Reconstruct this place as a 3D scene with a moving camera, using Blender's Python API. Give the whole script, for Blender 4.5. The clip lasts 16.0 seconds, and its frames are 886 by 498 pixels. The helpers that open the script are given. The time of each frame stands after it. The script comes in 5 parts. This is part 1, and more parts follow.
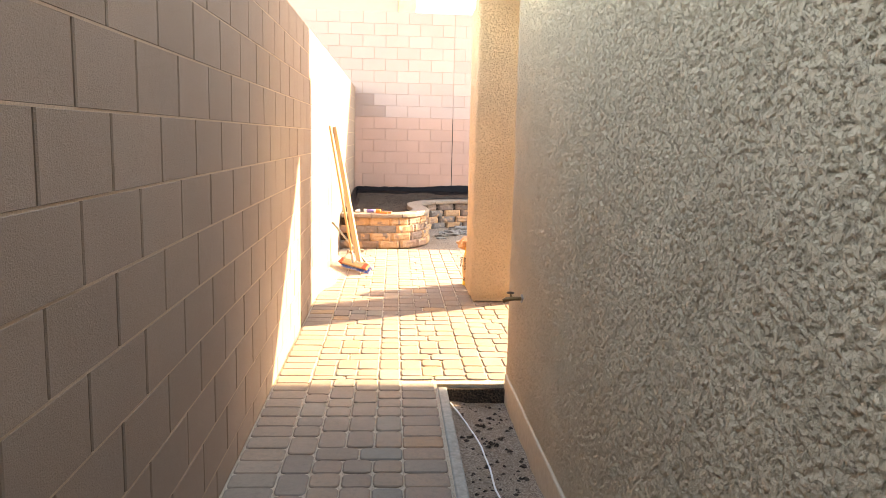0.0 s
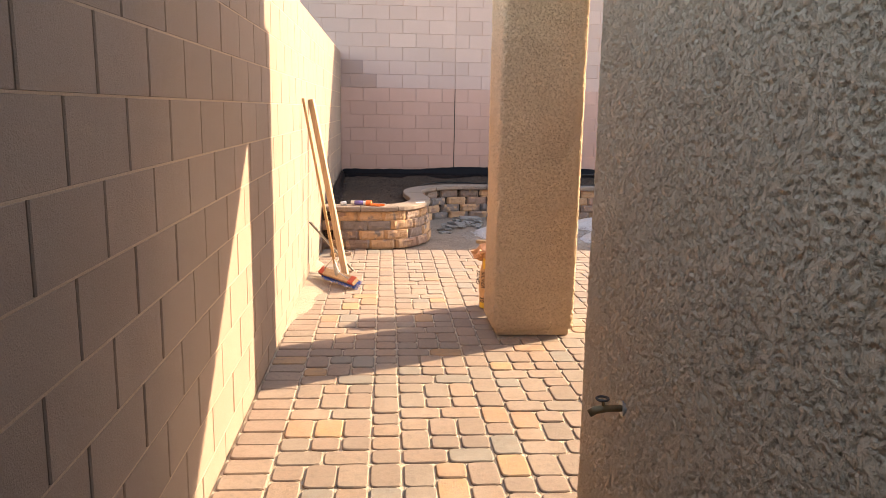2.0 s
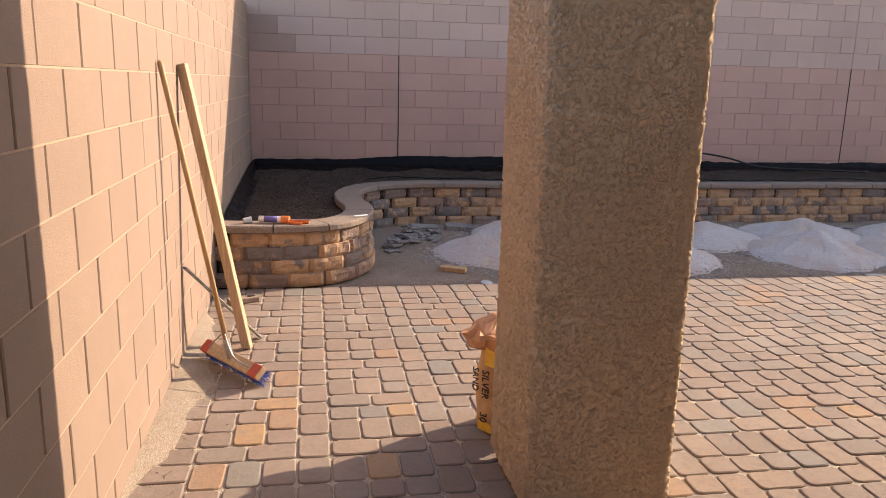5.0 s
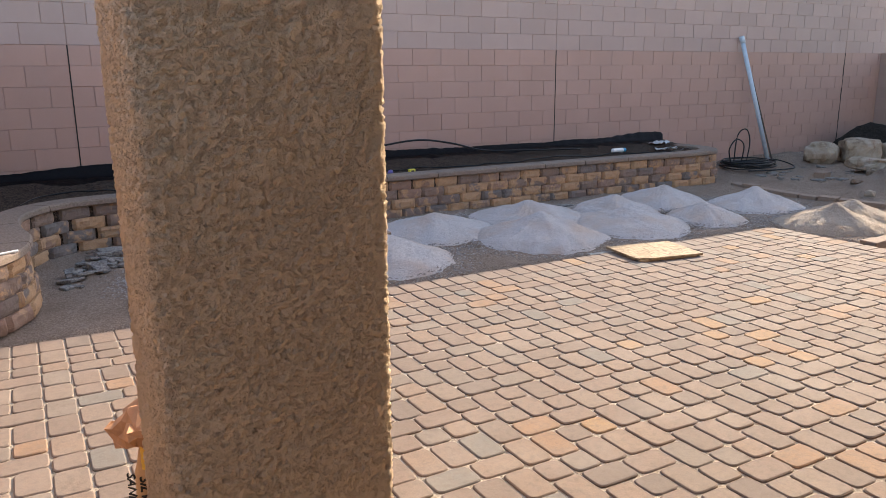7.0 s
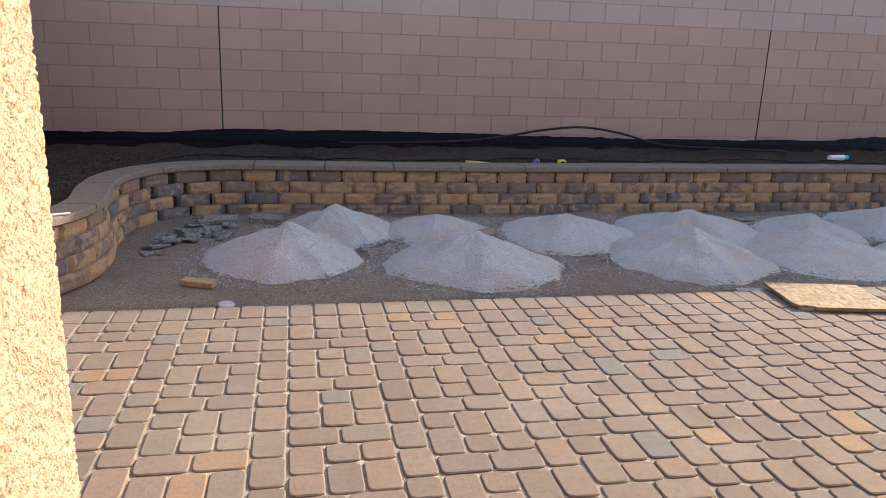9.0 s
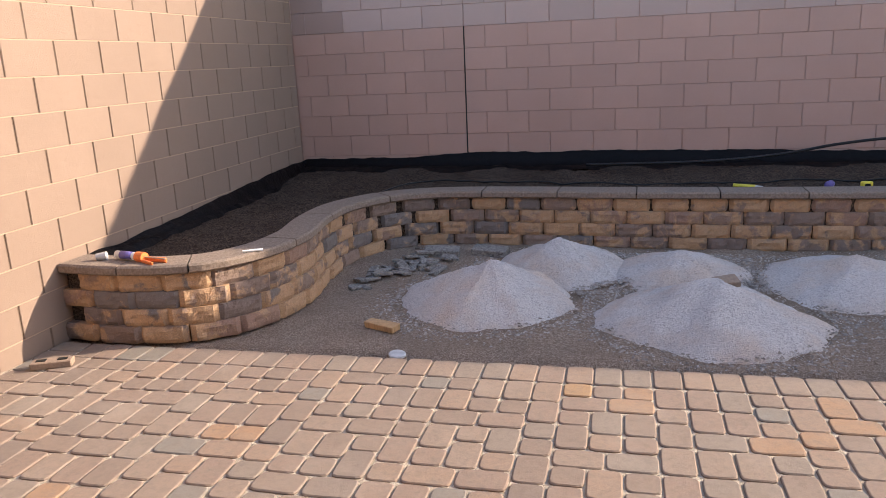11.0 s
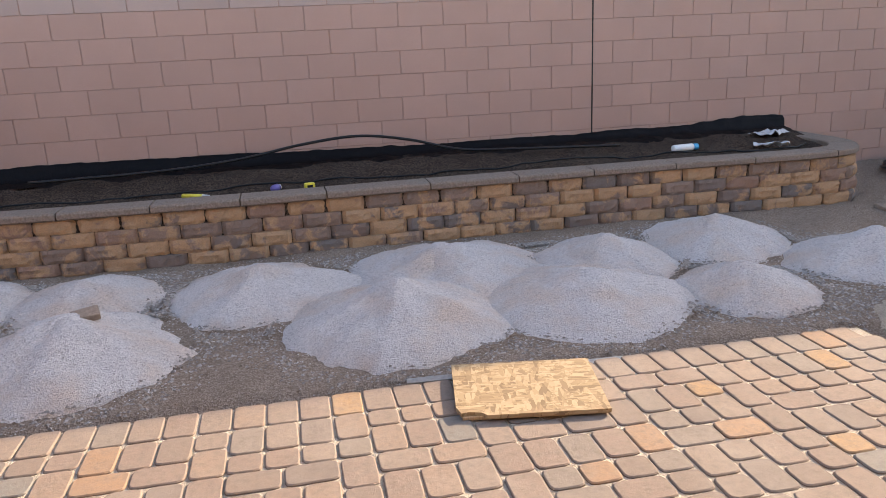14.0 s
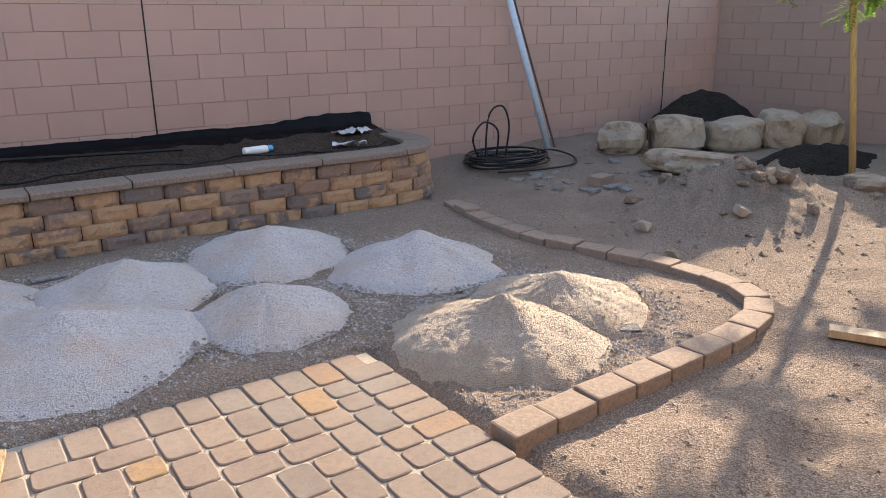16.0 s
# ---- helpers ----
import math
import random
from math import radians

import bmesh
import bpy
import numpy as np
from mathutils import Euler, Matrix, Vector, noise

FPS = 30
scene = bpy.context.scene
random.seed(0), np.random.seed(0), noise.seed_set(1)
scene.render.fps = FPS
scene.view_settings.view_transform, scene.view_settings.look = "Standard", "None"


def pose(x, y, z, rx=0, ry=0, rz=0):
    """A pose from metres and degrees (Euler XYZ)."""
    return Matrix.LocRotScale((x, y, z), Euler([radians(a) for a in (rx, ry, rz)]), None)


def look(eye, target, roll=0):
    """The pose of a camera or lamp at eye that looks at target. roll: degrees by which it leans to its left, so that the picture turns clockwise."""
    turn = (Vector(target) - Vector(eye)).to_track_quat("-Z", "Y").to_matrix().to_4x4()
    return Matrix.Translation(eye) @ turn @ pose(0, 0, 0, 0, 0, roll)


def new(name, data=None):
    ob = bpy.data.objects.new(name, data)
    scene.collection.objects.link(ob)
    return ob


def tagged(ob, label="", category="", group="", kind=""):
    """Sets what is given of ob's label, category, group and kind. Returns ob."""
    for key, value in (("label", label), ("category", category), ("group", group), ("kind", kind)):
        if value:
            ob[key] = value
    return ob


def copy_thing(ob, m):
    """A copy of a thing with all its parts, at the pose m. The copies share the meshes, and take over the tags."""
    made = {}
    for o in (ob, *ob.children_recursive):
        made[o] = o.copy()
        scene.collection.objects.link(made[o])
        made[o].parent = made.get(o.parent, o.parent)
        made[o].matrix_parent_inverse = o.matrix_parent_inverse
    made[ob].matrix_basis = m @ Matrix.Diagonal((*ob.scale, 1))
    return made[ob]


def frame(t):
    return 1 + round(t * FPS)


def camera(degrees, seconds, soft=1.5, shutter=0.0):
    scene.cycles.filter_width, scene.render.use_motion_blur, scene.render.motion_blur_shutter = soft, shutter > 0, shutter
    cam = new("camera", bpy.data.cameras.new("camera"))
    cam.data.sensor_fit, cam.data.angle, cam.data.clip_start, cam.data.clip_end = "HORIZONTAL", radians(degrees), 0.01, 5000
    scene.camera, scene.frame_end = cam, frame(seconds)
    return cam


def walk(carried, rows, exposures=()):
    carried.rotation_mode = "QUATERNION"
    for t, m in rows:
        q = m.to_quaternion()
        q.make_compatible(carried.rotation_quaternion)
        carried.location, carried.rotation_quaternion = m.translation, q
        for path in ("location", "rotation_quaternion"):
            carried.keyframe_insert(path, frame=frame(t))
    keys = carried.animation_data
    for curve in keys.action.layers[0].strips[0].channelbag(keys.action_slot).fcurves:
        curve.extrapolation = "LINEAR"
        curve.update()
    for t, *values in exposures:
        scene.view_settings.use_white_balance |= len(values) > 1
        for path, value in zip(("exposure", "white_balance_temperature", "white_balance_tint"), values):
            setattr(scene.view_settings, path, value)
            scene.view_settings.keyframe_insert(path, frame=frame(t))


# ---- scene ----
cam = camera(61.2, 16.0, soft=0.7)
# seconds, x, y, z, tilt, roll, yaw
ROWS = [
    (0.0, -0.021, 0.024, 1.491, 81.54, -1.38, -3.68),
    (0.5, -0.043, 0.493, 1.502, 80.83, -1.46, -4.67),
    (1.0, 0.036, 1.000, 1.510, 80.57, -2.04, -3.97),
    (1.5, -0.004, 1.489, 1.511, 79.96, -1.93, -3.30),
    (2.0, -0.033, 1.892, 1.516, 79.45, -0.99, -4.26),
    (2.5, -0.070, 2.383, 1.525, 78.54, -0.90, -4.03),
    (3.0, -0.124, 2.848, 1.517, 77.44, -0.11, -6.27),
    (3.5, -0.074, 3.296, 1.524, 77.28, -0.82, -8.08),
    (6.0, 0.026, 4.960, 1.497, 77.96, -1.18, -13.68),
    (6.5, 0.178, 5.082, 1.477, 77.96, 0.03, -21.84),
    (7.0, 0.493, 5.151, 1.521, 76.84, 0.43, -29.45),
    (7.5, 0.793, 5.290, 1.555, 75.85, -0.10, -35.88),
    (8.0, 1.076, 5.531, 1.566, 75.71, -1.77, -35.43),
    (8.5, 1.446, 5.538, 1.550, 74.79, -2.99, -23.20),
    (9.0, 1.740, 5.655, 1.509, 74.96, -1.98, -11.01),
    (11.5, 2.693, 6.477, 1.532, 75.92, 2.77, 13.86),
    (12.0, 2.943, 6.522, 1.485, 75.78, 2.52, 9.75),
    (12.5, 3.254, 6.707, 1.456, 76.23, 2.91, 3.26),
    (13.0, 3.597, 6.791, 1.521, 75.96, 2.37, -1.82),
    (13.5, 3.942, 6.795, 1.476, 74.99, 1.76, -4.09),
    (14.0, 4.247, 6.876, 1.496, 74.42, 2.46, -11.97),
    (14.5, 4.596, 6.993, 1.444, 74.56, 2.83, -21.22),
    (15.0, 4.910, 6.990, 1.435, 72.91, 1.26, -20.82),
    (15.5, 5.214, 7.005, 1.487, 72.16, 1.03, -26.05),
    (16.0, 5.458, 7.110, 1.470, 73.13, 0.48, -35.10),
]

EXPOSURES = [(0.0, 3.62, 9300, 11), (1.0, 3.28, 8600, 11), (1.5, 2.98, 8250, 12), (2.0, 2.5, 8100, 14), (2.5, 2.08, 8000, 16), (3.0, 1.85, 7800, 17), (3.5, 1.72, 7700, 17), (6.0, 1.64, 6950, 15), (7.5, 1.78, 6700, 10), (8.5, 1.6, 6500, 10), (9.0, 1.62, 6600, 11), (11.5, 1.76, 6850, 15), (13.0, 2.02, 7250, 16), (14.0, 1.98, 7250, 14), (15.5, 1.86, 7000, 11), (16.0, 1.95, 7000, 11)]
walk(cam, [(t, pose(x, y, z, a, b, c)) for t, x, y, z, a, b, c in ROWS], EXPOSURES)

from mathutils.bvhtree import BVHTree

# ---- daylight ----
TO_SUN = Vector((2.0, 1.0, 0.975)).normalized()
world = bpy.data.worlds.new("sky")
scene.world = world
world.use_nodes = True
wt = world.node_tree
sky = wt.nodes.new("ShaderNodeTexSky")
sky.sky_type = "NISHITA"
sky.sun_disc = False
sky.sun_elevation = math.asin(TO_SUN.z)
sky.sun_rotation = math.atan2(TO_SUN.x, TO_SUN.y)
wt.links.new(sky.outputs[0], wt.nodes["Background"].inputs[0])
wt.nodes["Background"].inputs[1].default_value = 0.15
sun = new("sun", bpy.data.lights.new("sun", "SUN"))
sun.data.energy = 3.3
sun.data.angle = radians(0.55)
sun.data.color = (1.0, 0.86, 0.68)
sun.matrix_world = look(TO_SUN * 40, (0, 0, 0))

# ---- materials ----


class Nodes:
    def __init__(self, name, rough=0.9, metal=0.0):
        self.m = bpy.data.materials.new(name)
        self.m.use_nodes = True
        self.t = self.m.node_tree
        self.b = self.t.nodes["Principled BSDF"]
        self.b.inputs["Roughness"].default_value = rough
        self.b.inputs["Metallic"].default_value = metal
        self.b.inputs["Specular IOR Level"].default_value = 0.3
        self.pos = self.t.nodes.new("ShaderNodeTexCoord").outputs["Object"]

    def add(self, kind, **values):
        n = self.t.nodes.new(kind)
        for k, v in values.items():
            n.inputs[k.replace("_", " ")].default_value = v
        return n

    def link(self, a, b):
        self.t.links.new(a, b)

    def place(self, scale):
        n = self.add("ShaderNodeMapping", Scale=scale)
        self.link(self.pos, n.inputs["Vector"])
        return n.outputs[0]

    def world_space(self):
        self.pos = self.t.nodes.new("ShaderNodeNewGeometry").outputs["Position"]

    def noise(self, scale, detail=4.0, rough=0.6, vec=None, distort=0.0):
        n = self.add("ShaderNodeTexNoise", Scale=scale, Detail=detail, Roughness=rough, Distortion=distort)
        self.link(vec or self.pos, n.inputs["Vector"])
        return n.outputs["Fac"]

    def voronoi(self, scale, vec=None, out="Distance"):
        n = self.add("ShaderNodeTexVoronoi", Scale=scale)
        self.link(vec or self.pos, n.inputs["Vector"])
        return n.outputs[out]

    def ramp(self, fac, stops, hard=False):
        n = self.t.nodes.new("ShaderNodeValToRGB")
        while len(n.color_ramp.elements) < len(stops):
            n.color_ramp.elements.new(0.5)
        for e, (p, c) in zip(n.color_ramp.elements, stops):
            e.position = p
            e.color = (*c, 1) if len(c) == 3 else c
        if hard:
            n.color_ramp.interpolation = "CONSTANT"
        self.link(fac, n.inputs[0])
        return n.outputs[0]

    def grey(self, fac, lo, hi, a=0.0, b=1.0):
        n = self.add("ShaderNodeMapRange", From_Min=lo, From_Max=hi, To_Min=a, To_Max=b)
        self.link(fac, n.inputs["Value"])
        return n.outputs[0]

    def mix(self, fac, a, b, mode="MIX"):
        n = self.t.nodes.new("ShaderNodeMix")
        n.data_type = "RGBA"
        n.blend_type = mode
        for socket, v in ((n.inputs[0], fac), (n.inputs[6], a), (n.inputs[7], b)):
            if isinstance(v, tuple):
                socket.default_value = (*v, 1)
            elif isinstance(v, (int, float)):
                socket.default_value = v
            else:
                self.link(v, socket)
        return n.outputs[2]

    def math(self, op, a, b):
        n = self.t.nodes.new("ShaderNodeMath")
        n.operation = op
        for socket, v in ((n.inputs[0], a), (n.inputs[1], b)):
            if isinstance(v, (int, float)):
                socket.default_value = v
            else:
                self.link(v, socket)
        return n.outputs[0]

    def random(self, island=False):
        if island:
            return self.t.nodes.new("ShaderNodeNewGeometry").outputs["Random Per Island"]
        return self.t.nodes.new("ShaderNodeObjectInfo").outputs["Random"]

    def colour(self, c):
        if isinstance(c, tuple):
            self.b.inputs["Base Color"].default_value = (*c, 1)
        else:
            self.link(c, self.b.inputs["Base Color"])
        return self

    def bump(self, height, depth, strength=1.0):
        n = self.add("ShaderNodeBump", Distance=depth, Strength=strength)
        self.link(height, n.inputs["Height"])
        if self.b.inputs["Normal"].is_linked:
            self.link(self.b.inputs["Normal"].links[0].from_socket, n.inputs["Normal"])
        self.link(n.outputs[0], self.b.inputs["Normal"])
        return self


def block_material(name, base, island, spread=0.1):
    """Painted concrete block with sandy grain and faint weathering."""
    n = Nodes(name, 0.95)
    n.world_space()
    r = n.random(island)
    dark = tuple(c * (1 - spread) for c in base)
    light = tuple(min(1, c * (1 + spread)) for c in base)
    c = n.mix(r, dark, light)
    stain = n.noise(1.3, 5, 0.65)
    c = n.mix(n.grey(stain, 0.35, 0.75, 0.0, 0.35), c, tuple(k * 0.72 for k in base))
    grain = n.noise(170, 3, 0.7)
    c = n.mix(n.grey(grain, 0.3, 0.7, 0.0, 0.3), c, tuple(k * 0.66 for k in base))
    n.colour(c)
    n.bump(grain, 0.004, 0.6)
    n.bump(n.noise(38, 4, 0.6), 0.004, 0.5)
    return n.m


def mortar_material(name, base):
    n = Nodes(name, 0.97)
    n.world_space()
    g = n.noise(120, 3, 0.7)
    n.colour(n.mix(n.grey(g, 0.3, 0.7), tuple(c * 0.8 for c in base), base)).bump(g, 0.003, 0.6)
    return n.m


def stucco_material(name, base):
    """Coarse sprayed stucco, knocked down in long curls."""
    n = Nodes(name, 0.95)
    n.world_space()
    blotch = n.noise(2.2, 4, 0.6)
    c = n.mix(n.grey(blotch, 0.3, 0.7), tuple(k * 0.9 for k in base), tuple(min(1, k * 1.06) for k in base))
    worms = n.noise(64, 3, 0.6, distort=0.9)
    # shade of the hollows between the curls, put into the colour
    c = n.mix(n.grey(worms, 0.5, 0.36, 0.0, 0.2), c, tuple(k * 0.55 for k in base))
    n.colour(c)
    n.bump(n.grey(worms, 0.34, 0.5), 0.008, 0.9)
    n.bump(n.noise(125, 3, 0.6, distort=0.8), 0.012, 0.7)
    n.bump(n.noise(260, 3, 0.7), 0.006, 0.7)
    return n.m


def paver_material(name, island):
    n = Nodes(name, 0.9)
    n.world_space()
    r = n.random(island)
    c = n.ramp(r, [(0.0, (0.285, 0.205, 0.16)), (0.2, (0.255, 0.19, 0.15)), (0.4, (0.30, 0.225, 0.175)), (0.58, (0.265, 0.215, 0.175)), (0.7, (0.32, 0.225, 0.165)), (0.84, (0.225, 0.175, 0.145)), (0.91, (0.37, 0.225, 0.135)), (0.945, (0.225, 0.21, 0.185)), (0.98, (0.42, 0.255, 0.13))], True)
    c = n.mix(n.grey(n.noise(14, 4, 0.6), 0.4, 0.7, 0.0, 0.45), c, (0.25, 0.2, 0.16))
    grain = n.noise(240, 3, 0.75)
    c = n.mix(n.grey(grain, 0.32, 0.68, 0.0, 0.55), c, (0.13, 0.098, 0.08))
    c = n.mix(n.grey(n.noise(32, 4, 0.7), 0.48, 0.7, 0.0, 0.5), c, (0.15, 0.118, 0.095))
    dust = n.noise(1.7, 5, 0.6)
    c = n.mix(n.grey(dust, 0.5, 0.75, 0.0, 0.25), c, (0.42, 0.36, 0.3))
    n.colour(c)
    n.bump(grain, 0.003, 0.6)
    n.bump(n.noise(50, 4, 0.6), 0.004, 0.5)
    return n.m


def split_block_material(name, island):
    """Split-face garden wall block in blended tan and charcoal."""
    n = Nodes(name, 0.95)
    n.world_space()
    r = n.random(island)
    base = n.ramp(r, [(0.0, (0.27, 0.19, 0.15)), (0.2, (0.31, 0.215, 0.168)), (0.4, (0.23, 0.172, 0.146)), (0.6, (0.345, 0.215, 0.158)), (0.8, (0.205, 0.175, 0.162))], True)
    shift = n.math("MULTIPLY", r, 37.0)
    combine = n.t.nodes.new("ShaderNodeVectorMath")
    combine.operation = "ADD"
    n.link(n.pos, combine.inputs[0])
    n.link(shift, combine.inputs[1])
    blotch = n.noise(5.5, 5, 0.62, vec=combine.outputs[0], distort=0.4)
    share = n.math("ADD", blotch, n.math("MULTIPLY", n.math("SUBTRACT", n.math("FRACT", n.math("MULTIPLY", r, 7.31), 0), 0.5), 0.3))
    tan = n.mix(n.noise(11, 3, 0.6), (0.47, 0.28, 0.155), (0.58, 0.37, 0.21))
    c = n.mix(n.grey(share, 0.45, 0.53), base, tan)
    grain = n.noise(130, 4, 0.75)
    c = n.mix(n.grey(grain, 0.35, 0.68, 0.0, 0.5), c, (0.13, 0.1, 0.083))
    c = n.mix(n.grey(n.noise(210, 2, 0.6), 0.66, 0.72, 0.0, 0.5), c, (0.5, 0.42, 0.35))
    n.colour(c)
    n.bump(grain, 0.006, 0.8)
    n.bump(n.noise(40, 4, 0.65), 0.012, 0.7)
    return n.m


def grit_material(name, dark, mid, light, scale=220.0, broad=2.0, relief=0.006):
    """Loose mineral ground or gravel: grains of three tones over broad patches."""
    n = Nodes(name, 0.97)
    n.world_space()
    cells = n.voronoi(scale, out="Color")
    sep = n.t.nodes.new("ShaderNodeSeparateColor")
    n.link(cells, sep.inputs[0])
    c = n.ramp(sep.outputs[0], [(0.0, dark), (0.45, mid), (0.95, light)])
    patch = n.noise(broad, 5, 0.65)
    c = n.mix(n.grey(patch, 0.35, 0.7, 0.0, 0.5), c, dark)
    n.colour(c)
    n.b.inputs["Specular IOR Level"].default_value = 0.05
    n.bump(n.voronoi(scale), relief, 0.8)
    n.bump(n.noise(scale * 0.16, 5, 0.7), relief * 3, 0.7)
    return n.m


def plain_material(name, base, rough=0.6, metal=0.0, grain=60.0, spread=0.15, relief=0.001):
    n = Nodes(name, rough, metal)
    g = n.noise(grain, 4, 0.6)
    n.colour(n.mix(n.grey(g, 0.3, 0.7), tuple(c * (1 - spread) for c in base), tuple(min(1, c * (1 + spread)) for c in base)))
    n.bump(g, relief, 0.6)
    return n.m


def wood_material(name, base, along=(30, 30, 2)):
    n = Nodes(name, 0.65)
    g = n.noise(2.2, 5, 0.65, vec=n.place(along), distort=0.6)
    c = n.mix(n.grey(g, 0.3, 0.7), tuple(k * 0.68 for k in base), tuple(min(1, k * 1.15) for k in base))
    n.colour(c).bump(g, 0.001, 0.5)
    return n.m


def osb_material():
    """Pressed strand board: long flakes turned in several directions."""
    n = Nodes("strand_board", 0.75)
    a = n.add("ShaderNodeMapping", Scale=(14, 60, 30), Rotation=(0, 0, 0.5))
    b = n.add("ShaderNodeMapping", Scale=(55, 16, 30), Rotation=(0, 0, -0.3))
    n.link(n.pos, a.inputs[0]), n.link(n.pos, b.inputs[0])
    va, vb = n.voronoi(1.0, a.outputs[0], "Color"), n.voronoi(1.0, b.outputs[0], "Color")
    s = n.t.nodes.new("ShaderNodeSeparateColor")
    n.link(n.mix(n.grey(n.noise(18, 2), 0.45, 0.55), va, vb), s.inputs[0])
    n.colour(n.ramp(s.outputs[0], [(0.0, (0.19, 0.125, 0.07)), (0.4, (0.31, 0.215, 0.12)), (0.8, (0.41, 0.30, 0.18)), (1.0, (0.25, 0.17, 0.09))]))
    n.bump(s.outputs[1], 0.003, 0.7)
    return n.m


TAN = (0.264, 0.19, 0.148)
PINK = (0.475, 0.303, 0.248)
GREY_TAN = (0.46, 0.335, 0.295)
M_TAN, M_TAN_R = block_material("block_tan", TAN, False, 0.05), block_material("block_tan_joined", TAN, True, 0.05)
M_PINK, M_PINK_R = block_material("block_pink", PINK, False, 0.045), block_material("block_pink_joined", PINK, True, 0.045)
M_PALE, M_PALE_R = block_material("block_pale", GREY_TAN, False, 0.07), block_material("block_pale_joined", GREY_TAN, True, 0.07)
M_BROWN, M_BROWN_R = block_material("block_brown", (0.36, 0.25, 0.215), False, 0.05), block_material("block_brown_joined", (0.36, 0.25, 0.215), True, 0.05)
M_MORTAR = mortar_material("mortar", (0.17, 0.12, 0.09))
M_BED = mortar_material("mortar_bed", (0.40, 0.28, 0.20))
M_MORTAR_PINK = mortar_material("mortar_pink", (0.42, 0.265, 0.22))
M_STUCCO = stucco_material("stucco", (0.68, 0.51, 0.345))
M_PAVER, M_PAVER_R = paver_material("paver", False), paver_material("paver_joined", True)
M_SPLIT, M_SPLIT_R = split_block_material("split_block", False), split_block_material("split_block_joined", True)
M_SAND = grit_material("joint_sand", (0.44, 0.36, 0.28), (0.58, 0.49, 0.39), (0.7, 0.61, 0.5), 400, 3)
M_DIRT = grit_material("dirt", (0.175, 0.13, 0.10), (0.265, 0.2, 0.153), (0.40, 0.315, 0.25), 150, 2.0, 0.007)
M_SOIL = grit_material("bed_soil", (0.03, 0.022, 0.018), (0.066, 0.048, 0.037), (0.145, 0.106, 0.082), 110, 2.5, 0.012)
M_BLACK_SOIL = grit_material("black_soil", (0.015, 0.013, 0.012), (0.03, 0.026, 0.023), (0.07, 0.06, 0.05), 120, 3, 0.012)


def gravel_material(name, white, buff):
    """Crushed pale stone: light and buff grains, the buff patches painting in warm bounce light."""
    n = Nodes(name, 0.97)
    n.world_space()
    sep = n.t.nodes.new("ShaderNodeSeparateColor")
    n.link(n.voronoi(150, out="Color"), sep.inputs[0])
    tones = [[(p, tuple(min(0.9, c * k) for c in base)) for p, k in ((0.0, 0.66), (0.2, 0.9), (0.6, 1.02), (0.95, 1.16))] for base in (white, buff)]
    a, b = n.ramp(sep.outputs[0], tones[0]), n.ramp(sep.outputs[1], tones[1])
    n.colour(n.mix(n.grey(n.noise(2.3, 5, 0.6), 0.46, 0.66), a, b))
    n.bump(n.voronoi(150), 0.008, 0.8)
    n.bump(n.noise(40, 5, 0.7), 0.014, 0.7)
    return n.m


M_GRAVEL = gravel_material("white_gravel", (0.565, 0.52, 0.495), (0.57, 0.46, 0.385))
M_GRAVEL_BUFF = gravel_material("buff_gravel", (0.44, 0.36, 0.285), (0.38, 0.295, 0.22))
M_LOOSE = grit_material("grey_gravel", (0.20, 0.17, 0.15), (0.33, 0.285, 0.25), (0.5, 0.45, 0.41), 60, 2.0, 0.004)
M_CAP = plain_material("cap_concrete", (0.215, 0.165, 0.13), 0.95, 0, 70, 0.3, 0.004)
M_EDGE = plain_material("edging_concrete", (0.275, 0.20, 0.15), 0.92, 0, 60, 0.2, 0.003)
M_CONCRETE = plain_material("concrete", (0.30, 0.28, 0.25), 0.95, 0, 40, 0.2, 0.004)
M_FABRIC = plain_material("black_fabric", (0.004, 0.003, 0.0035), 0.5, 0, 25, 0.4, 0.01)
M_RUBBER = plain_material("black_hose", (0.012, 0.013, 0.014), 0.38, 0, 80, 0.2, 0.0005)
M_PVC = plain_material("grey_pvc", (0.42, 0.50, 0.57), 0.45, 0, 30, 0.1, 0.0004)
M_STEEL = plain_material("dull_steel", (0.42, 0.42, 0.41), 0.45, 0.9, 60, 0.2, 0.0005)
M_DARK_STEEL = plain_material("dark_steel", (0.10, 0.085, 0.075), 0.5, 0.7, 60, 0.2, 0.0005)
M_BRASS = plain_material("weathered_brass", (0.25, 0.17, 0.09), 0.5, 0.8, 60, 0.2, 0.0005)
M_WOOD = wood_material("pale_wood", (0.5, 0.35, 0.21))
M_HANDLE = wood_material("handle_wood", (0.46, 0.29, 0.15))
M_STAKE = wood_material("stake_wood", (0.52, 0.34, 0.14))
M_OSB = osb_material()
M_BLUE = plain_material("blue_bristle", (0.03, 0.10, 0.42), 0.6, 0, 200, 0.4, 0.003)
M_RED = plain_material("red_end", (0.45, 0.09, 0.06), 0.6)
M_WHITE = plain_material("white_plastic", (0.75, 0.75, 0.73), 0.45, 0, 40, 0.05)
M_ORANGE = plain_material("orange_plastic", (0.75, 0.2, 0.06), 0.4)
M_YELLOW = plain_material("yellow_plastic", (0.75, 0.62, 0.08), 0.4)
M_PURPLE = plain_material("purple_plastic", (0.16, 0.13, 0.36), 0.45)
M_CYAN = plain_material("blue_cap", (0.06, 0.36, 0.62), 0.4)
M_BAG = plain_material("sand_bag", (0.55, 0.33, 0.17), 0.6, 0, 14, 0.2, 0.006)
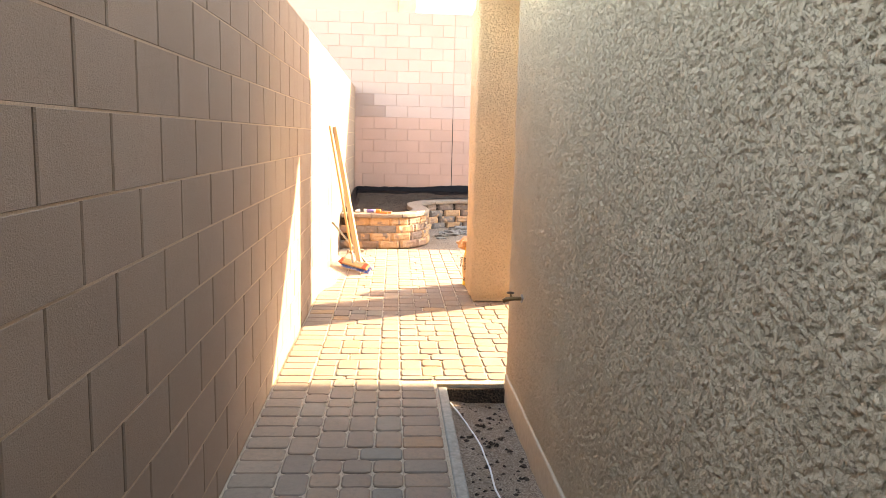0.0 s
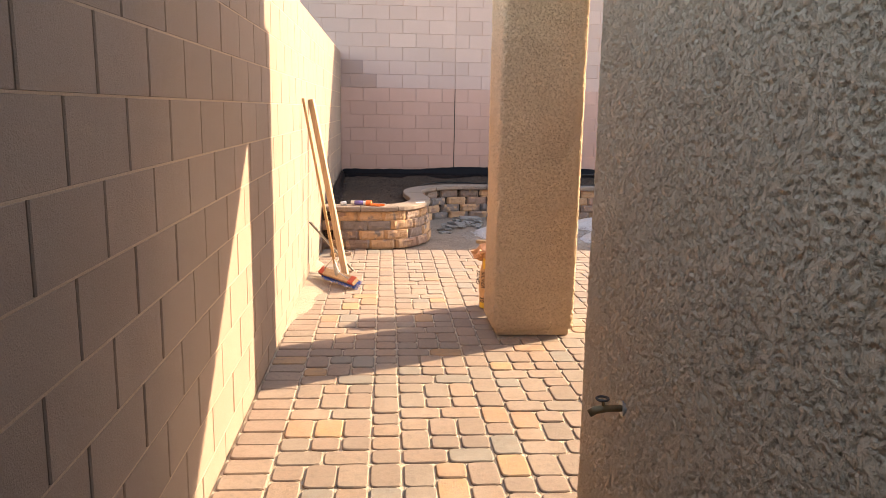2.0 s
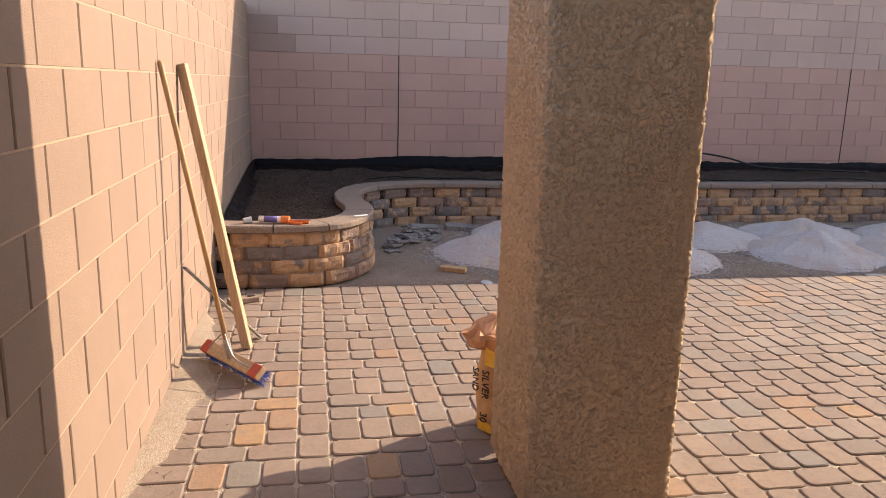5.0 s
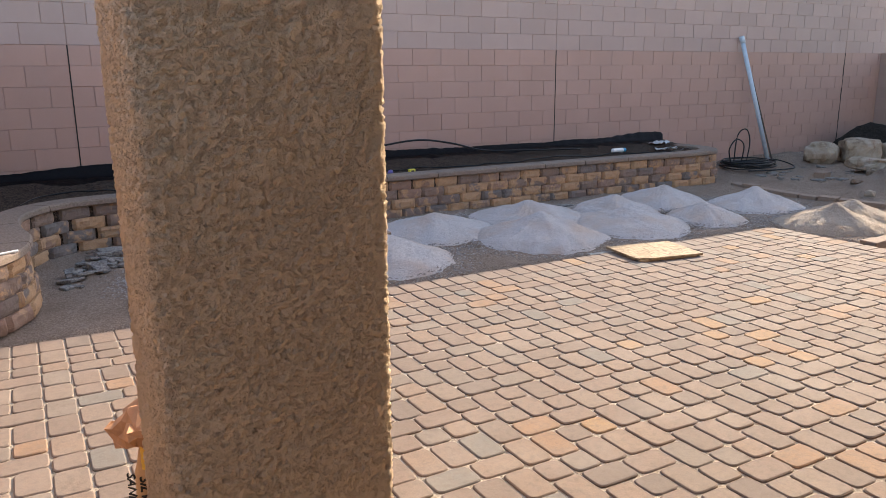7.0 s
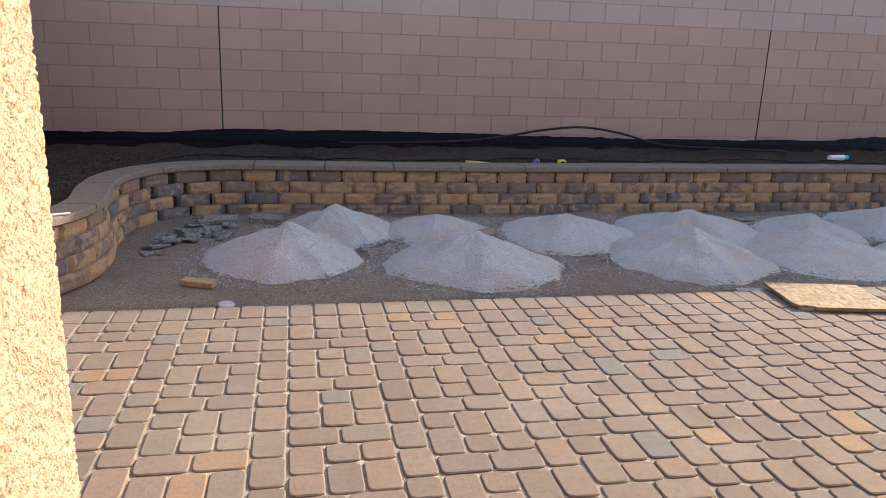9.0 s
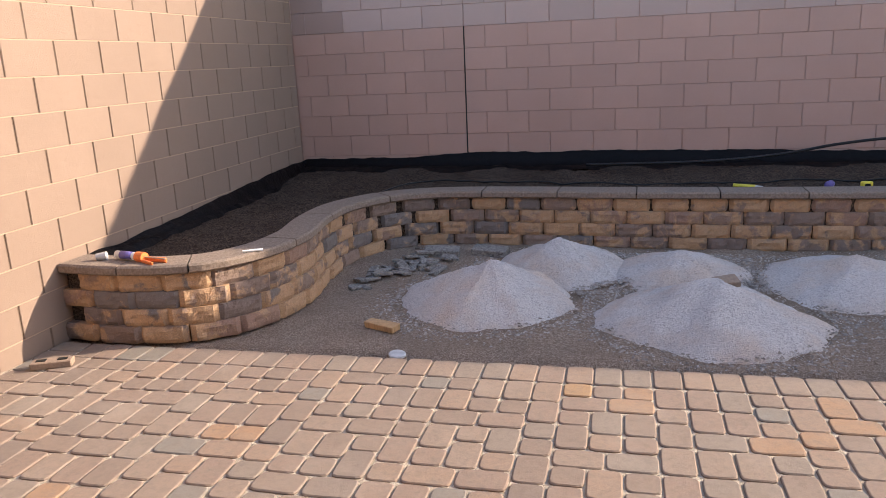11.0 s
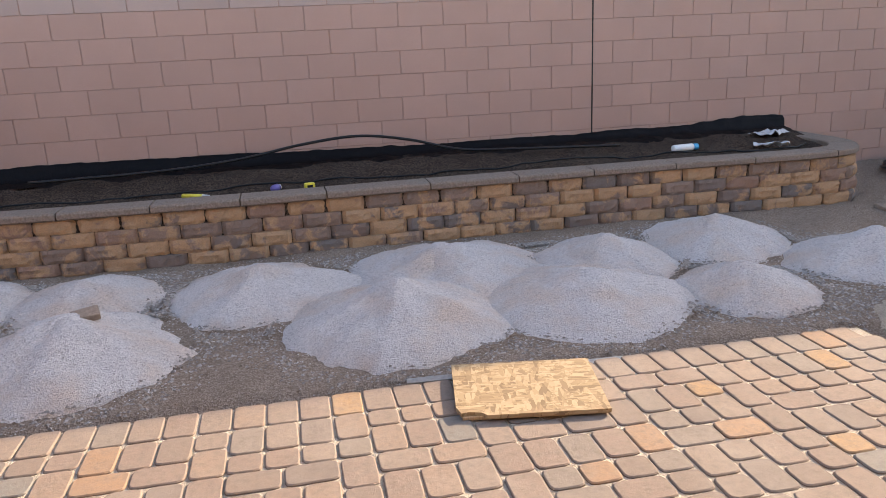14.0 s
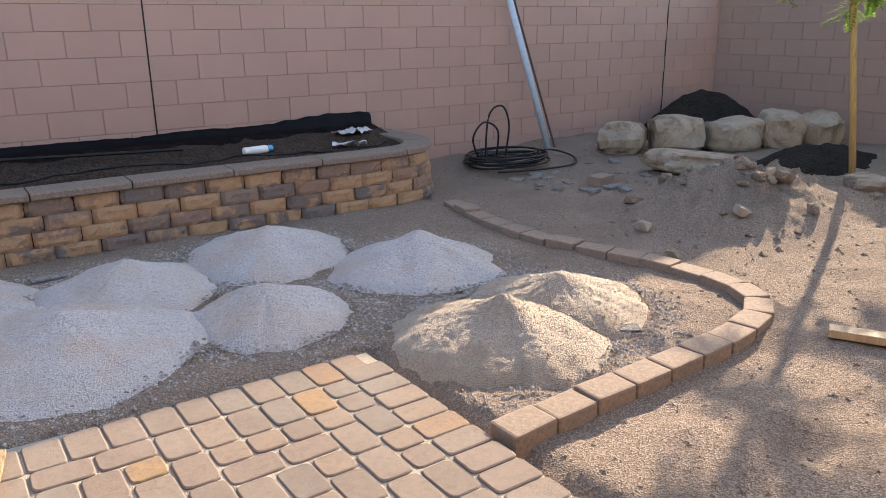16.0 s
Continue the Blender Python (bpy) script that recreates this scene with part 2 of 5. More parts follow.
M_BAG_FLAP = plain_material("bag_flap", (0.47, 0.235, 0.115), 0.6, 0, 14, 0.2, 0.006)
M_BAG_YELLOW = plain_material("bag_yellow", (0.75, 0.46, 0.06), 0.5)
M_INK = plain_material("black_ink", (0.02, 0.018, 0.016), 0.7)
M_BARK = plain_material("bark", (0.17, 0.12, 0.085), 0.9, 0, 50, 0.3, 0.004)
M_ROOF = plain_material("roof_tile", (0.30, 0.2, 0.15), 0.85, 0, 20, 0.2, 0.004)
M_FASCIA = plain_material("fascia_paint", (0.5, 0.4, 0.29), 0.7, 0, 30, 0.08)
M_RUBBLE = grit_material("broken_stone", (0.14, 0.125, 0.115), (0.24, 0.22, 0.2), (0.34, 0.31, 0.28), 90, 4, 0.004)
M_CLEAR = plain_material("clear_film", (0.5, 0.5, 0.5), 0.25, 0, 20, 0.2, 0.006)

M_FABRIC.node_tree.nodes["Principled BSDF"].inputs["Specular IOR Level"].default_value = 0.12
M_ZINC = plain_material("weathered_zinc", (0.27, 0.27, 0.245), 0.6, 0.35, 50, 0.2, 0.0006)
M_DUST = grit_material("swept_dust", (0.25, 0.195, 0.15), (0.34, 0.275, 0.21), (0.46, 0.39, 0.31), 260, 6, 0.004)


def boulder_material():
    n = Nodes("boulder_stone", 0.92)
    n.world_space()
    c = n.ramp(n.noise(3.2, 6, 0.7, distort=0.5), [(0.32, (0.13, 0.085, 0.06)), (0.43, (0.31, 0.235, 0.165)), (0.58, (0.42, 0.35, 0.275)), (0.7, (0.26, 0.15, 0.095))])
    n.colour(c).bump(n.noise(28, 6, 0.7), 0.03, 0.8)
    return n.m


def leaf_material():
    n = Nodes("leaf", 0.85)
    n.colour(n.ramp(n.random(True), [(0.0, (0.06, 0.12, 0.015)), (0.5, (0.10, 0.18, 0.03)), (1.0, (0.16, 0.24, 0.05))]))
    through_light = n.add("ShaderNodeBsdfTranslucent", Color=(0.2, 0.34, 0.05, 1))
    blend = n.add("ShaderNodeMixShader", Fac=0.5)
    n.link(n.b.outputs[0], blend.inputs[1])
    n.link(through_light.outputs[0], blend.inputs[2])
    n.link(blend.outputs[0], n.t.nodes["Material Output"].inputs[0])
    n.b.inputs["Specular IOR Level"].default_value = 0.08
    return n.m


M_BOULDER, M_LEAF = boulder_material(), leaf_material()

# ---- mesh helpers ----


def mesh_of(name, bm, material, smooth=False):
    me = bpy.data.meshes.new(name)
    bm.to_mesh(me)
    bm.free()
    me.materials.append(material)
    if smooth:
        me.polygons.foreach_set("use_smooth", [True] * len(me.polygons))
    return me


def data_of(name, verts, faces, material, smooth=False):
    me = bpy.data.meshes.new(name)
    me.from_pydata(verts, [], faces)
    me.materials.append(material)
    if smooth:
        me.polygons.foreach_set("use_smooth", [True] * len(me.polygons))
    me.update()
    return me


def part(name, bm, material, parent, label="", smooth=False):
    """One mesh object under a thing or under a part."""
    data = bm if isinstance(bm, bpy.types.Mesh) else mesh_of(name, bm, material, smooth)
    ob = new(name, data)
    ob.parent = parent
    return tagged(ob, label)


def thing(name, m, label, category, group=""):
    ob = new(name)
    ob.empty_display_size = 0.1
    ob.matrix_world = m
    return tagged(ob, label, category, group)


def box(bm, size, m=None, bevel=0.0, segments=1):
    """A box with its base's centre at the origin of m."""
    m = m or Matrix()
    made = bmesh.ops.create_cube(bm, size=1, matrix=m @ Matrix.Translation((0, 0, size[2] / 2)) @ Matrix.Diagonal((*size, 1)))["verts"]
    if bevel:
        edges = {e for v in made for e in v.link_edges}
        bmesh.ops.bevel(bm, geom=list(edges), offset=bevel, segments=segments, affect="EDGES", profile=0.6)
    return bm


def boxed(size, m=None, bevel=0.0, segments=1):
    return box(bmesh.new(), size, m, bevel, segments)


def tube(bm, points, radius, sides=8, close_ends=True):
    """A round bar along points; radius may be one number or one for each point."""
    rings = []
    up = Vector((0.13, 0.21, 0.97))
    for i, p in enumerate(points):
        p = Vector(p)
        a, b = Vector(points[max(0, i - 1)]), Vector(points[min(len(points) - 1, i + 1)])
        d = (b - a).normalized()
        s = d.cross(up if abs(d.dot(up)) < 0.95 else Vector((1, 0, 0))).normalized()
        w = s.cross(d)
        r = radius if isinstance(radius, (int, float)) else radius[i]
        rings.append([bm.verts.new(p + (s * math.cos(k) + w * math.sin(k)) * r) for k in (math.tau * j / sides for j in range(sides))])
    for a, b in zip(rings, rings[1:]):
        for j in range(sides):
            bm.faces.new((a[j], a[(j + 1) % sides], b[(j + 1) % sides], b[j]))
    if close_ends:
        bm.faces.new(rings[0][::-1])
        bm.faces.new(rings[-1])
    bmesh.ops.recalc_face_normals(bm, faces=bm.faces[:])
    return bm


def rounded_rect(w, d, r, n=3):
    pts = []
    for cx, cy, a0 in ((w / 2 - r, d / 2 - r, 0), (r - w / 2, d / 2 - r, 90), (r - w / 2, r - d / 2, 180), (w / 2 - r, r - d / 2, 270)):
        for i in range(n):
            a = radians(a0 + 90 * i / (n - 1))
            pts.append((cx + r * math.cos(a), cy + r * math.sin(a)))
    return pts


def rough(bm, amount, scale, seed=0.0):
    for v in bm.verts:
        v.co += Vector(noise.noise_vector(v.co * scale + Vector((seed, seed * 1.7, 3.1)))) * amount
    return bm


def rock(bm, m, size, rng, detail=2, jag=0.18):
    vs = bmesh.ops.create_icosphere(bm, subdivisions=detail, radius=0.5)["verts"]
    o = Vector((rng.random() * 50, rng.random() * 50, rng.random() * 50))
    for v in vs:
        p = v.co.copy()
        q = Vector([math.copysign(abs(c * 2) ** 0.62 / 2, c) for c in p])
        q *= 1 + jag * noise.noise(p * 3 + o) * 1.6 + jag * 0.5 * noise.noise(p * 8 + o)
        v.co = m @ Vector((q.x * size[0], q.y * size[1], q.z * size[2]))
    return bm


def catmull(points, step):
    """Evenly spaced points on a smooth curve through points."""
    fine = []
    P = [Vector(p) for p in points]
    for i in range(len(P) - 1):
        a, b, c, d = P[max(0, i - 1)], P[i], P[i + 1], P[min(len(P) - 1, i + 2)]
        for k in range(30):
            u = k / 30
            fine.append(0.5 * ((2 * b) + (c - a) * u + (2 * a - 5 * b + 4 * c - d) * u * u + (3 * b - a - 3 * c + d) * u ** 3))
    fine.append(P[-1])
    out, left = [fine[0]], step
    for a, b in zip(fine, fine[1:]):
        length, at = (b - a).length, 0.0
        while length - at >= left:
            at += left
            out.append(a.lerp(b, at / length))
            left = step
        left -= length - at
    return out


def pieces(name, parent, items, material, joined, limit=300, label=""):
    """items: (priority, mesh, matrix). The first by priority become parts of their own, the rest one joined mesh."""
    items = sorted(items, key=lambda i: i[0])
    for _, me, m in items[:limit]:
        ob = new(name, me)
        ob.parent = parent
        ob.matrix_basis = m
    rest = items[limit:]
    if rest:
        verts, faces = [], []
        cache = {}
        for _, me, m in rest:
            if me.name not in cache:
                cache[me.name] = (np.array([v.co[:] for v in me.vertices]), [tuple(p.vertices) for p in me.polygons])
            co, fs = cache[me.name]
            a = np.array(m)
            base = len(verts)
            verts.extend((co @ a[:3, :3].T + a[:3, 3]).tolist())
            faces.extend([tuple(base + i for i in f) for f in fs])
        ob = new(name + "_field", data_of(name + "_field", verts, faces, joined))
        ob.parent = parent
        tagged(ob, label or "the more distant " + name.replace("_", " ") + "s of the same kind", kind="stuff")


def structure(name, bm, material, label, smooth=False):
    ob = new(name, mesh_of(name, bm, material, smooth))
    return tagged(ob, label, name.split("_")[0], kind="structure")


def span_box(x0, x1, y0, y1, z0, z1, bevel=0.0):
    return boxed((x1 - x0, y1 - y0, z1 - z0), Matrix.Translation(((x0 + x1) / 2, (y0 + y1) / 2, z0)), bevel)


# ---- plan ----
WEST, NORTH, EAST = -0.73, 13.71, 14.72
HOUSE_X, HOUSE_Y = 0.69, 4.5
COURSE, UNIT = 0.2032, 0.4064
PATIO_END, PATIO_EAST = 9.97, 7.02
rng = random.Random(7)

# ---- ground: one sheet with dug-out and heaped places ----
BED_LINE = [(-0.74, 10.03), (-0.25, 10.0), (0.17, 10.12), (0.42, 10.45), (0.5, 10.9), (0.44, 11.4), (0.46, 11.85), (0.66, 12.22), (1.02, 12.4), (1.6, 12.42), (2.5, 12.37), (3.75, 12.34), (5.0, 12.36), (6.3, 12.37), (7.6, 12.36), (8.5, 12.33), (9.0, 12.43), (9.27, 12.8), (9.3, 13.3), (9.3, 13.72)]


def fbm(x, y, s, seed=0.0):
    return noise.fractal(Vector((x * s + seed, y * s, seed)), 1.0, 2.1, 4)


def ramp01(v, a, b):
    u = min(1, max(0, (v - a) / (b - a)))
    return u * u * (3 - 2 * u)


def heap(x, y, cx, cy, r, h):
    d = math.hypot(x - cx, y - cy) / r
    return h * max(0.0, 1 - d) ** 1.2 if d < 1 else 0.0


def ground_height(x, y):
    """Level of the bare earth."""
    if x < WEST or y > NORTH or x > EAST or y < -3:
        return -0.02
    z = 0.015 * fbm(x, y, 1.4) + 0.012 * fbm(x, y, 4.5, 4) + 0.006 * abs(noise.noise(Vector((x * 9, y * 9, 3))))
    if x < HOUSE_X + 0.1 and y < 4.5:
        return -0.115 + 0.03 * fbm(x, y, 4, 2)
    inside = ramp01(PATIO_EAST + 0.12 - x, 0, 0.12) * ramp01(PATIO_END + 0.1 - y, 0, 0.1)
    z = z * (1 - inside) - 0.09 * inside
    if inside < 0.5:
        z -= 0.02
        if y > PATIO_END and x < 9.0:
            z += 0.03 * ramp01(y, 11, 12.4)
        east = ramp01(x, 9.2, 12.0)
        z += 0.08 * east + 0.02 * east * fbm(x, y, 3, 9)
        if x > 9.4:
            z += 0.07 * ramp01(y, 12.6, 13.5)
        rub = abs(fbm(x, y, 5, 7))
        z += heap(x, y, 10.6, 10.6, 0.95, 0.36) * (0.8 + 0.6 * rub) + heap(x, y, 11.3, 10.4, 0.8, 0.2) * (0.8 + 0.5 * rub)
        z -= heap(x, y, 7.9, 8.35, 0.17, 0.05)
        z -= 0.035 * ramp01(x, 6.9, 7.1) * (1 - ramp01(x, 8.2, 9.1)) * (1 - ramp01(abs(y - 8.86), 0.05, 0.17))
    return z


xs = [-60, -30, -10, -4, -1.0] + [WEST + 0.055 * i for i in range(0, 282)] + [15.0, 18, 30, 60]
ys = [-60, -30, -10, -3.1] + [-3 + 0.3 * i for i in range(0, 12)] + [0.6 + 0.055 * i for i in range(0, 239)] + [13.9, 16, 25, 40, 60]
gv = [(x, y, ground_height(x, y)) for y in ys for x in xs]
gf = [(j * len(xs) + i, j * len(xs) + i + 1, (j + 1) * len(xs) + i + 1, (j + 1) * len(xs) + i) for j in range(len(ys) - 1) for i in range(len(xs) - 1)]
ground = tagged(new("ground", data_of("ground", gv, gf, M_DIRT, True)), "bare brown dirt yard with stones and footprints", "ground", kind="structure")

# ---- block walls ----


def block_mesh(name, w, h, material):
    """The face of one block: plane y = 0 outwards to -y, chamfered all round."""
    c, d = 0.004, 0.03
    v = [(sx * (w / 2 - k), y, sz * (h / 2 - k * 0.5)) for y, k in ((d, 0), (c, 0), (0, c)) for sx, sz in ((-1, -1), (1, -1), (1, 1), (-1, 1))]
    f = [(8, 9, 10, 11)]
    for b in (0, 4):
        for i in range(4):
            f.append((b + i, b + (i + 1) % 4, b + 4 + (i + 1) % 4, b + 4 + i))
    return data_of(name, v, f, material)


def lay_wall(wall, place, length, courses, first, meshes, mats, near, breaks=(), offset=0.0, lift=0.0, phase=0):
    """Running bond from course number first; place maps (along, up) to a matrix; breaks are upright joints."""
    full, half = meshes
    items = []
    for k in range(first, courses):
        z = (k + 0.5) * COURSE + lift
        marks = [0.0, *[b for b in breaks if 0 < b < length], length]
        for a, b in zip(marks, marks[1:]):
            x = a
            w = UNIT * (0.5 if (k + phase) % 2 else 1.0)
            if a == 0.0 and offset:
                w = (w + offset) % UNIT or UNIT
            while x < b - 0.02:
                w = min(w, b - x)
                m = place(x + w / 2, z)
                wob = Matrix.Translation((0, rng.uniform(-0.0012, 0.0012), 0))
                items.append((near(x + w / 2, z), full, m @ wob @ Matrix.Diagonal(((w - 0.006) / (UNIT - 0.006), 1, 1, 1))))
                x += w
                w = UNIT
    pieces("block", wall, items, *mats)


H_W, H_N, H_E = 11 * COURSE + 0.1126, 18 * COURSE, 9 * COURSE
wall_west = structure("wall_west", span_box(WEST - 0.2, WEST - 0.007, -3, NORTH + 0.003, -0.3, H_W), M_MORTAR, "tan painted concrete block garden wall along the side yard")
wall_north = structure("wall_north", span_box(-6.0, 22, NORTH + 0.007, NORTH + 0.22, -0.3, H_N), M_MORTAR_PINK, "tall pinkish concrete block wall with paler upper courses")
wall_east = structure("wall_east", span_box(EAST + 0.007, EAST + 0.2, -3, NORTH + 0.006, -0.3, H_E), M_MORTAR_PINK, "low brown concrete block wall closing the yard")
wall_south = structure("wall_south", span_box(WEST, HOUSE_X - 0.01, -3.2, -3.0, -0.3, 2.2), M_MORTAR, "plain block wall closing the side yard")
for x in (1.03, 7.126, 13.64):
    joint = part("control_joint", span_box(x - 0.006, x + 0.006, NORTH - 0.0035, NORTH + 0.006, 0.0, 9 * COURSE), M_INK, wall_north, "dark upright expansion joint")

# ---- house and patio cover ----


def grid_sheet(verts, faces, o, u, v, nu, nv, bulge):
    base = len(verts)
    o, u, v = Vector(o), Vector(u), Vector(v)
    n = u.cross(v).normalized()
    for j in range(nv + 1):
        for i in range(nu + 1):
            p = o + u * (i / nu) + v * (j / nv)
            verts.append(p + n * bulge(p))
    for j in range(nv):
        for i in range(nu):
            a = base + j * (nu + 1) + i
            faces.append((a, a + 1, a + nu + 2, a + nu + 1))


def plateau(v, lo, hi):
    u = min(1.0, max(0.0, (v - lo) / (hi - lo)))
    return u * u * (3 - 2 * u)


def stucco_bulge(p):
    """Sprayed blobs pressed flat by the trowel, with drag marks across."""
    w = Vector(noise.noise_vector(p * 22)) * 0.012
    q = p + w
    blob = noise.noise(Vector((q.x * 86, q.y * 72, q.z * 98))) + 0.4 * noise.noise(q * 34)
    return 0.005 * plateau(blob, -0.34, 0.02) + 0.0015 * noise.noise(q * 130) + 0.004 * noise.noise(p * 2.2) - 0.004


def stucco_post(x0, x1, y0, y1, z0, z1, r=0.035, step=0.0065):
    """A rounded stucco post as one closed skin with a coarse surface."""
    ring = []
    for cx, cy, a0 in ((x1 - r, y1 - r, 0), (x0 + r, y1 - r, 90), (x0 + r, y0 + r, 180), (x1 - r, y0 + r, 270)):
        for i in range(4):
            a = radians(a0 + 30 * i)
            ring.append((Vector((cx + r * math.cos(a), cy + r * math.sin(a), 0)), Vector((math.cos(a), math.sin(a), 0))))
    dense = []
    for (p, n), (q, k) in zip(ring, ring[1:] + ring[:1]):
        count = max(1, round((q - p).length / step))
        dense += [(p.lerp(q, i / count), n.lerp(k, i / count).normalized()) for i in range(count)]
    rows_n = int((z1 - z0) / step)
    verts, faces = [], []
    for j in range(rows_n + 1):
        z = z0 + (z1 - z0) * j / rows_n
        for p, n in dense:
            q = Vector((p.x, p.y, z))
            blob = noise.noise(Vector((q.x * 55, q.y * 55, z * 85))) + 0.5 * noise.noise(q * 120)
            verts.append(q + n * (0.0075 * plateau(blob, -0.3, 0.2) - 0.004 + 0.003 * noise.noise(q * 150) + 0.006 * noise.noise(Vector((q.x * 2, q.y * 2, z * 1.3)))))
    c = len(dense)
    for j in range(rows_n):
        for i in range(c):
            faces.append((j * c + i, j * c + (i + 1) % c, (j + 1) * c + (i + 1) % c, (j + 1) * c + i))
    faces.append(tuple(range(c))[::-1])
    faces.append(tuple(range(rows_n * c, rows_n * c + c)))
    return data_of("post", verts, faces, M_STUCCO, True)


H_HOUSE = 3.05
hv, hf = [], []
CORNER = 0.05
grid_sheet(hv, hf, (HOUSE_X, HOUSE_Y - CORNER, 0.02), (0, -(HOUSE_Y - CORNER), 0), (0, 0, H_HOUSE), 1000, 700, stucco_bulge)
for i in range(4):
    a0, a1 = radians(90 - 22.5 * i + 90), radians(90 - 22.5 * (i + 1) + 90)
    cx, cy = HOUSE_X + CORNER, HOUSE_Y - CORNER
    p0 = (cx + CORNER * math.cos(radians(90 + 22.5 * i)), cy + CORNER * math.sin(radians(90 + 22.5 * i)), 0.02)
    p1 = (cx + CORNER * math.cos(radians(90 + 22.5 * (i + 1))), cy + CORNER * math.sin(radians(90 + 22.5 * (i + 1))), 0.02)
    grid_sheet(hv, hf, p0, Vector(p1) - Vector(p0), (0, 0, H_HOUSE), 3, 700, stucco_bulge)
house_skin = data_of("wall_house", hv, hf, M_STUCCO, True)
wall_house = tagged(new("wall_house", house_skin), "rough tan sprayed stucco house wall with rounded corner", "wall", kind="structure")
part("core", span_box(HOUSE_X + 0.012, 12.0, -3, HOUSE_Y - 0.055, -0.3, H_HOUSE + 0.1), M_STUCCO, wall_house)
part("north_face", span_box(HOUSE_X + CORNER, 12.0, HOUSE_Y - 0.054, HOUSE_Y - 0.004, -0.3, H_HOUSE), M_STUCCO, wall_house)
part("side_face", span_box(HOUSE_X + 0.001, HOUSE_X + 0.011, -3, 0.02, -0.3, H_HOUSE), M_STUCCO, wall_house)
part("footing", span_box(HOUSE_X - 0.012, HOUSE_X + 0.011, -3, HOUSE_Y - 0.06, -0.3, 0.06, 0.004), M_FASCIA, wall_house, "smooth tan painted footing strip")
neighbour = thing("neighbour_house", pose(0, 0, 0), "pale neighbouring house with tan corner trim beyond the wall", "house")
part("wall", span_box(-9.0, 0.035, 20.0, 26.0, -0.1, 6.4), M_PALE, neighbour)
part("corner_trim", span_box(0.038, 0.499, 19.95, 26.0, -0.1, 6.4), M_STUCCO, neighbour)
part("roof", span_box(-9.4, 0.499 + 0.4, 19.6, 26.4, 6.403, 6.7), M_ROOF, neighbour)
roof = structure("roof", span_box(HOUSE_X + 0.02, 12.0, -3, HOUSE_Y, H_HOUSE + 0.12, H_HOUSE + 0.3), M_ROOF, "flat brown house roof edge")
patio_cover = structure("ceiling", span_box(0.70, 7.6, HOUSE_Y + 0.003, 7.13, 2.9, 3.15), M_FASCIA, "flat stucco patio cover soffit")
beam = structure("trim_beam", span_box(0.705, 7.6, 6.8, 7.13, 2.655, 2.897), M_STUCCO, "stucco beam of the patio cover")
column = thing("patio_column", pose(0, 0, 0), "tan rough stucco patio column with rounded edges", "column", "patio columns")
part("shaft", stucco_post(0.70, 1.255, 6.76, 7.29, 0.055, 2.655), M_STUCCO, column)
part("base", boxed((0.5, 0.47, 0.06), pose(0.975, 7.02, 0.0), 0.012, 2), M_STUCCO, column, "slightly recessed stucco foot")
copy_thing(column, pose(5.9, 0, 0))

# ---- hose tap on the house wall ----
tap = thing("hose_tap", pose(HOUSE_X, 4.0, 0.63), "brass garden hose tap on the stucco wall", "tap")
part("spout", tube(bmesh.new(), [(0.02, 0, 0), (-0.05, 0, 0.0), (-0.085, 0, -0.004), (-0.105, 0, -0.016)], [0.011, 0.011, 0.013, 0.012], 12), M_BRASS, tap, smooth=True)
part("flange", tube(bmesh.new(), [(0.01, 0, 0), (-0.006, 0, 0)], 0.024, 16), M_STEEL, tap)
tap_stem = part("stem", tube(bmesh.new(), [(-0.06, 0, 0.005), (-0.066, 0, 0.03)], 0.005, 8), M_BRASS, tap)
part("wheel", tube(bmesh.new(), [(-0.066 + 0.018 * math.cos(a), 0.018 * math.sin(a), 0.032) for a in (math.tau * i / 14 for i in range(15))], 0.004, 6), M_DARK_STEEL, tap_stem)

# ---- trench beside the alley paving ----
curb = thing("edge_restraint", pose(0, 0, 0), "narrow grey concrete edging beside the alley pavers", "edging")
part("strip", rough(boxed((0.055, 7.4, 0.075), pose(0.292, 0.72, -0.09), 0.008), 0.004, 9), M_CONCRETE, curb)
pts = catmull([(0.34, 4.36, -0.085), (0.43, 3.95, -0.085), (0.47, 3.6, -0.085), (0.47, 3.2, -0.085), (0.52, 2.6, -0.085), (0.47, 1.8, -0.085), (0.5, 0.6, -0.085)], 0.08)
wire = thing("wire", pose(0, 0, 0), "thin pale bare wire lying in the dirt trench", "wire")
part("strand", tube(bmesh.new(), [(p.x, p.y, ground_height(p.x, p.y) + 0.006) for p in pts], 0.005, 6), M_WHITE, wire)

# ---- raised bed: split-face block wall, caps, soil ----
bed = thing("retaining_wall", pose(0, 0, 0), "low curved retaining wall of tan and charcoal split-face blocks", "retaining wall")
BLOCK_W, BLOCK_H = 0.29, 0.102
FOOT = -0.005


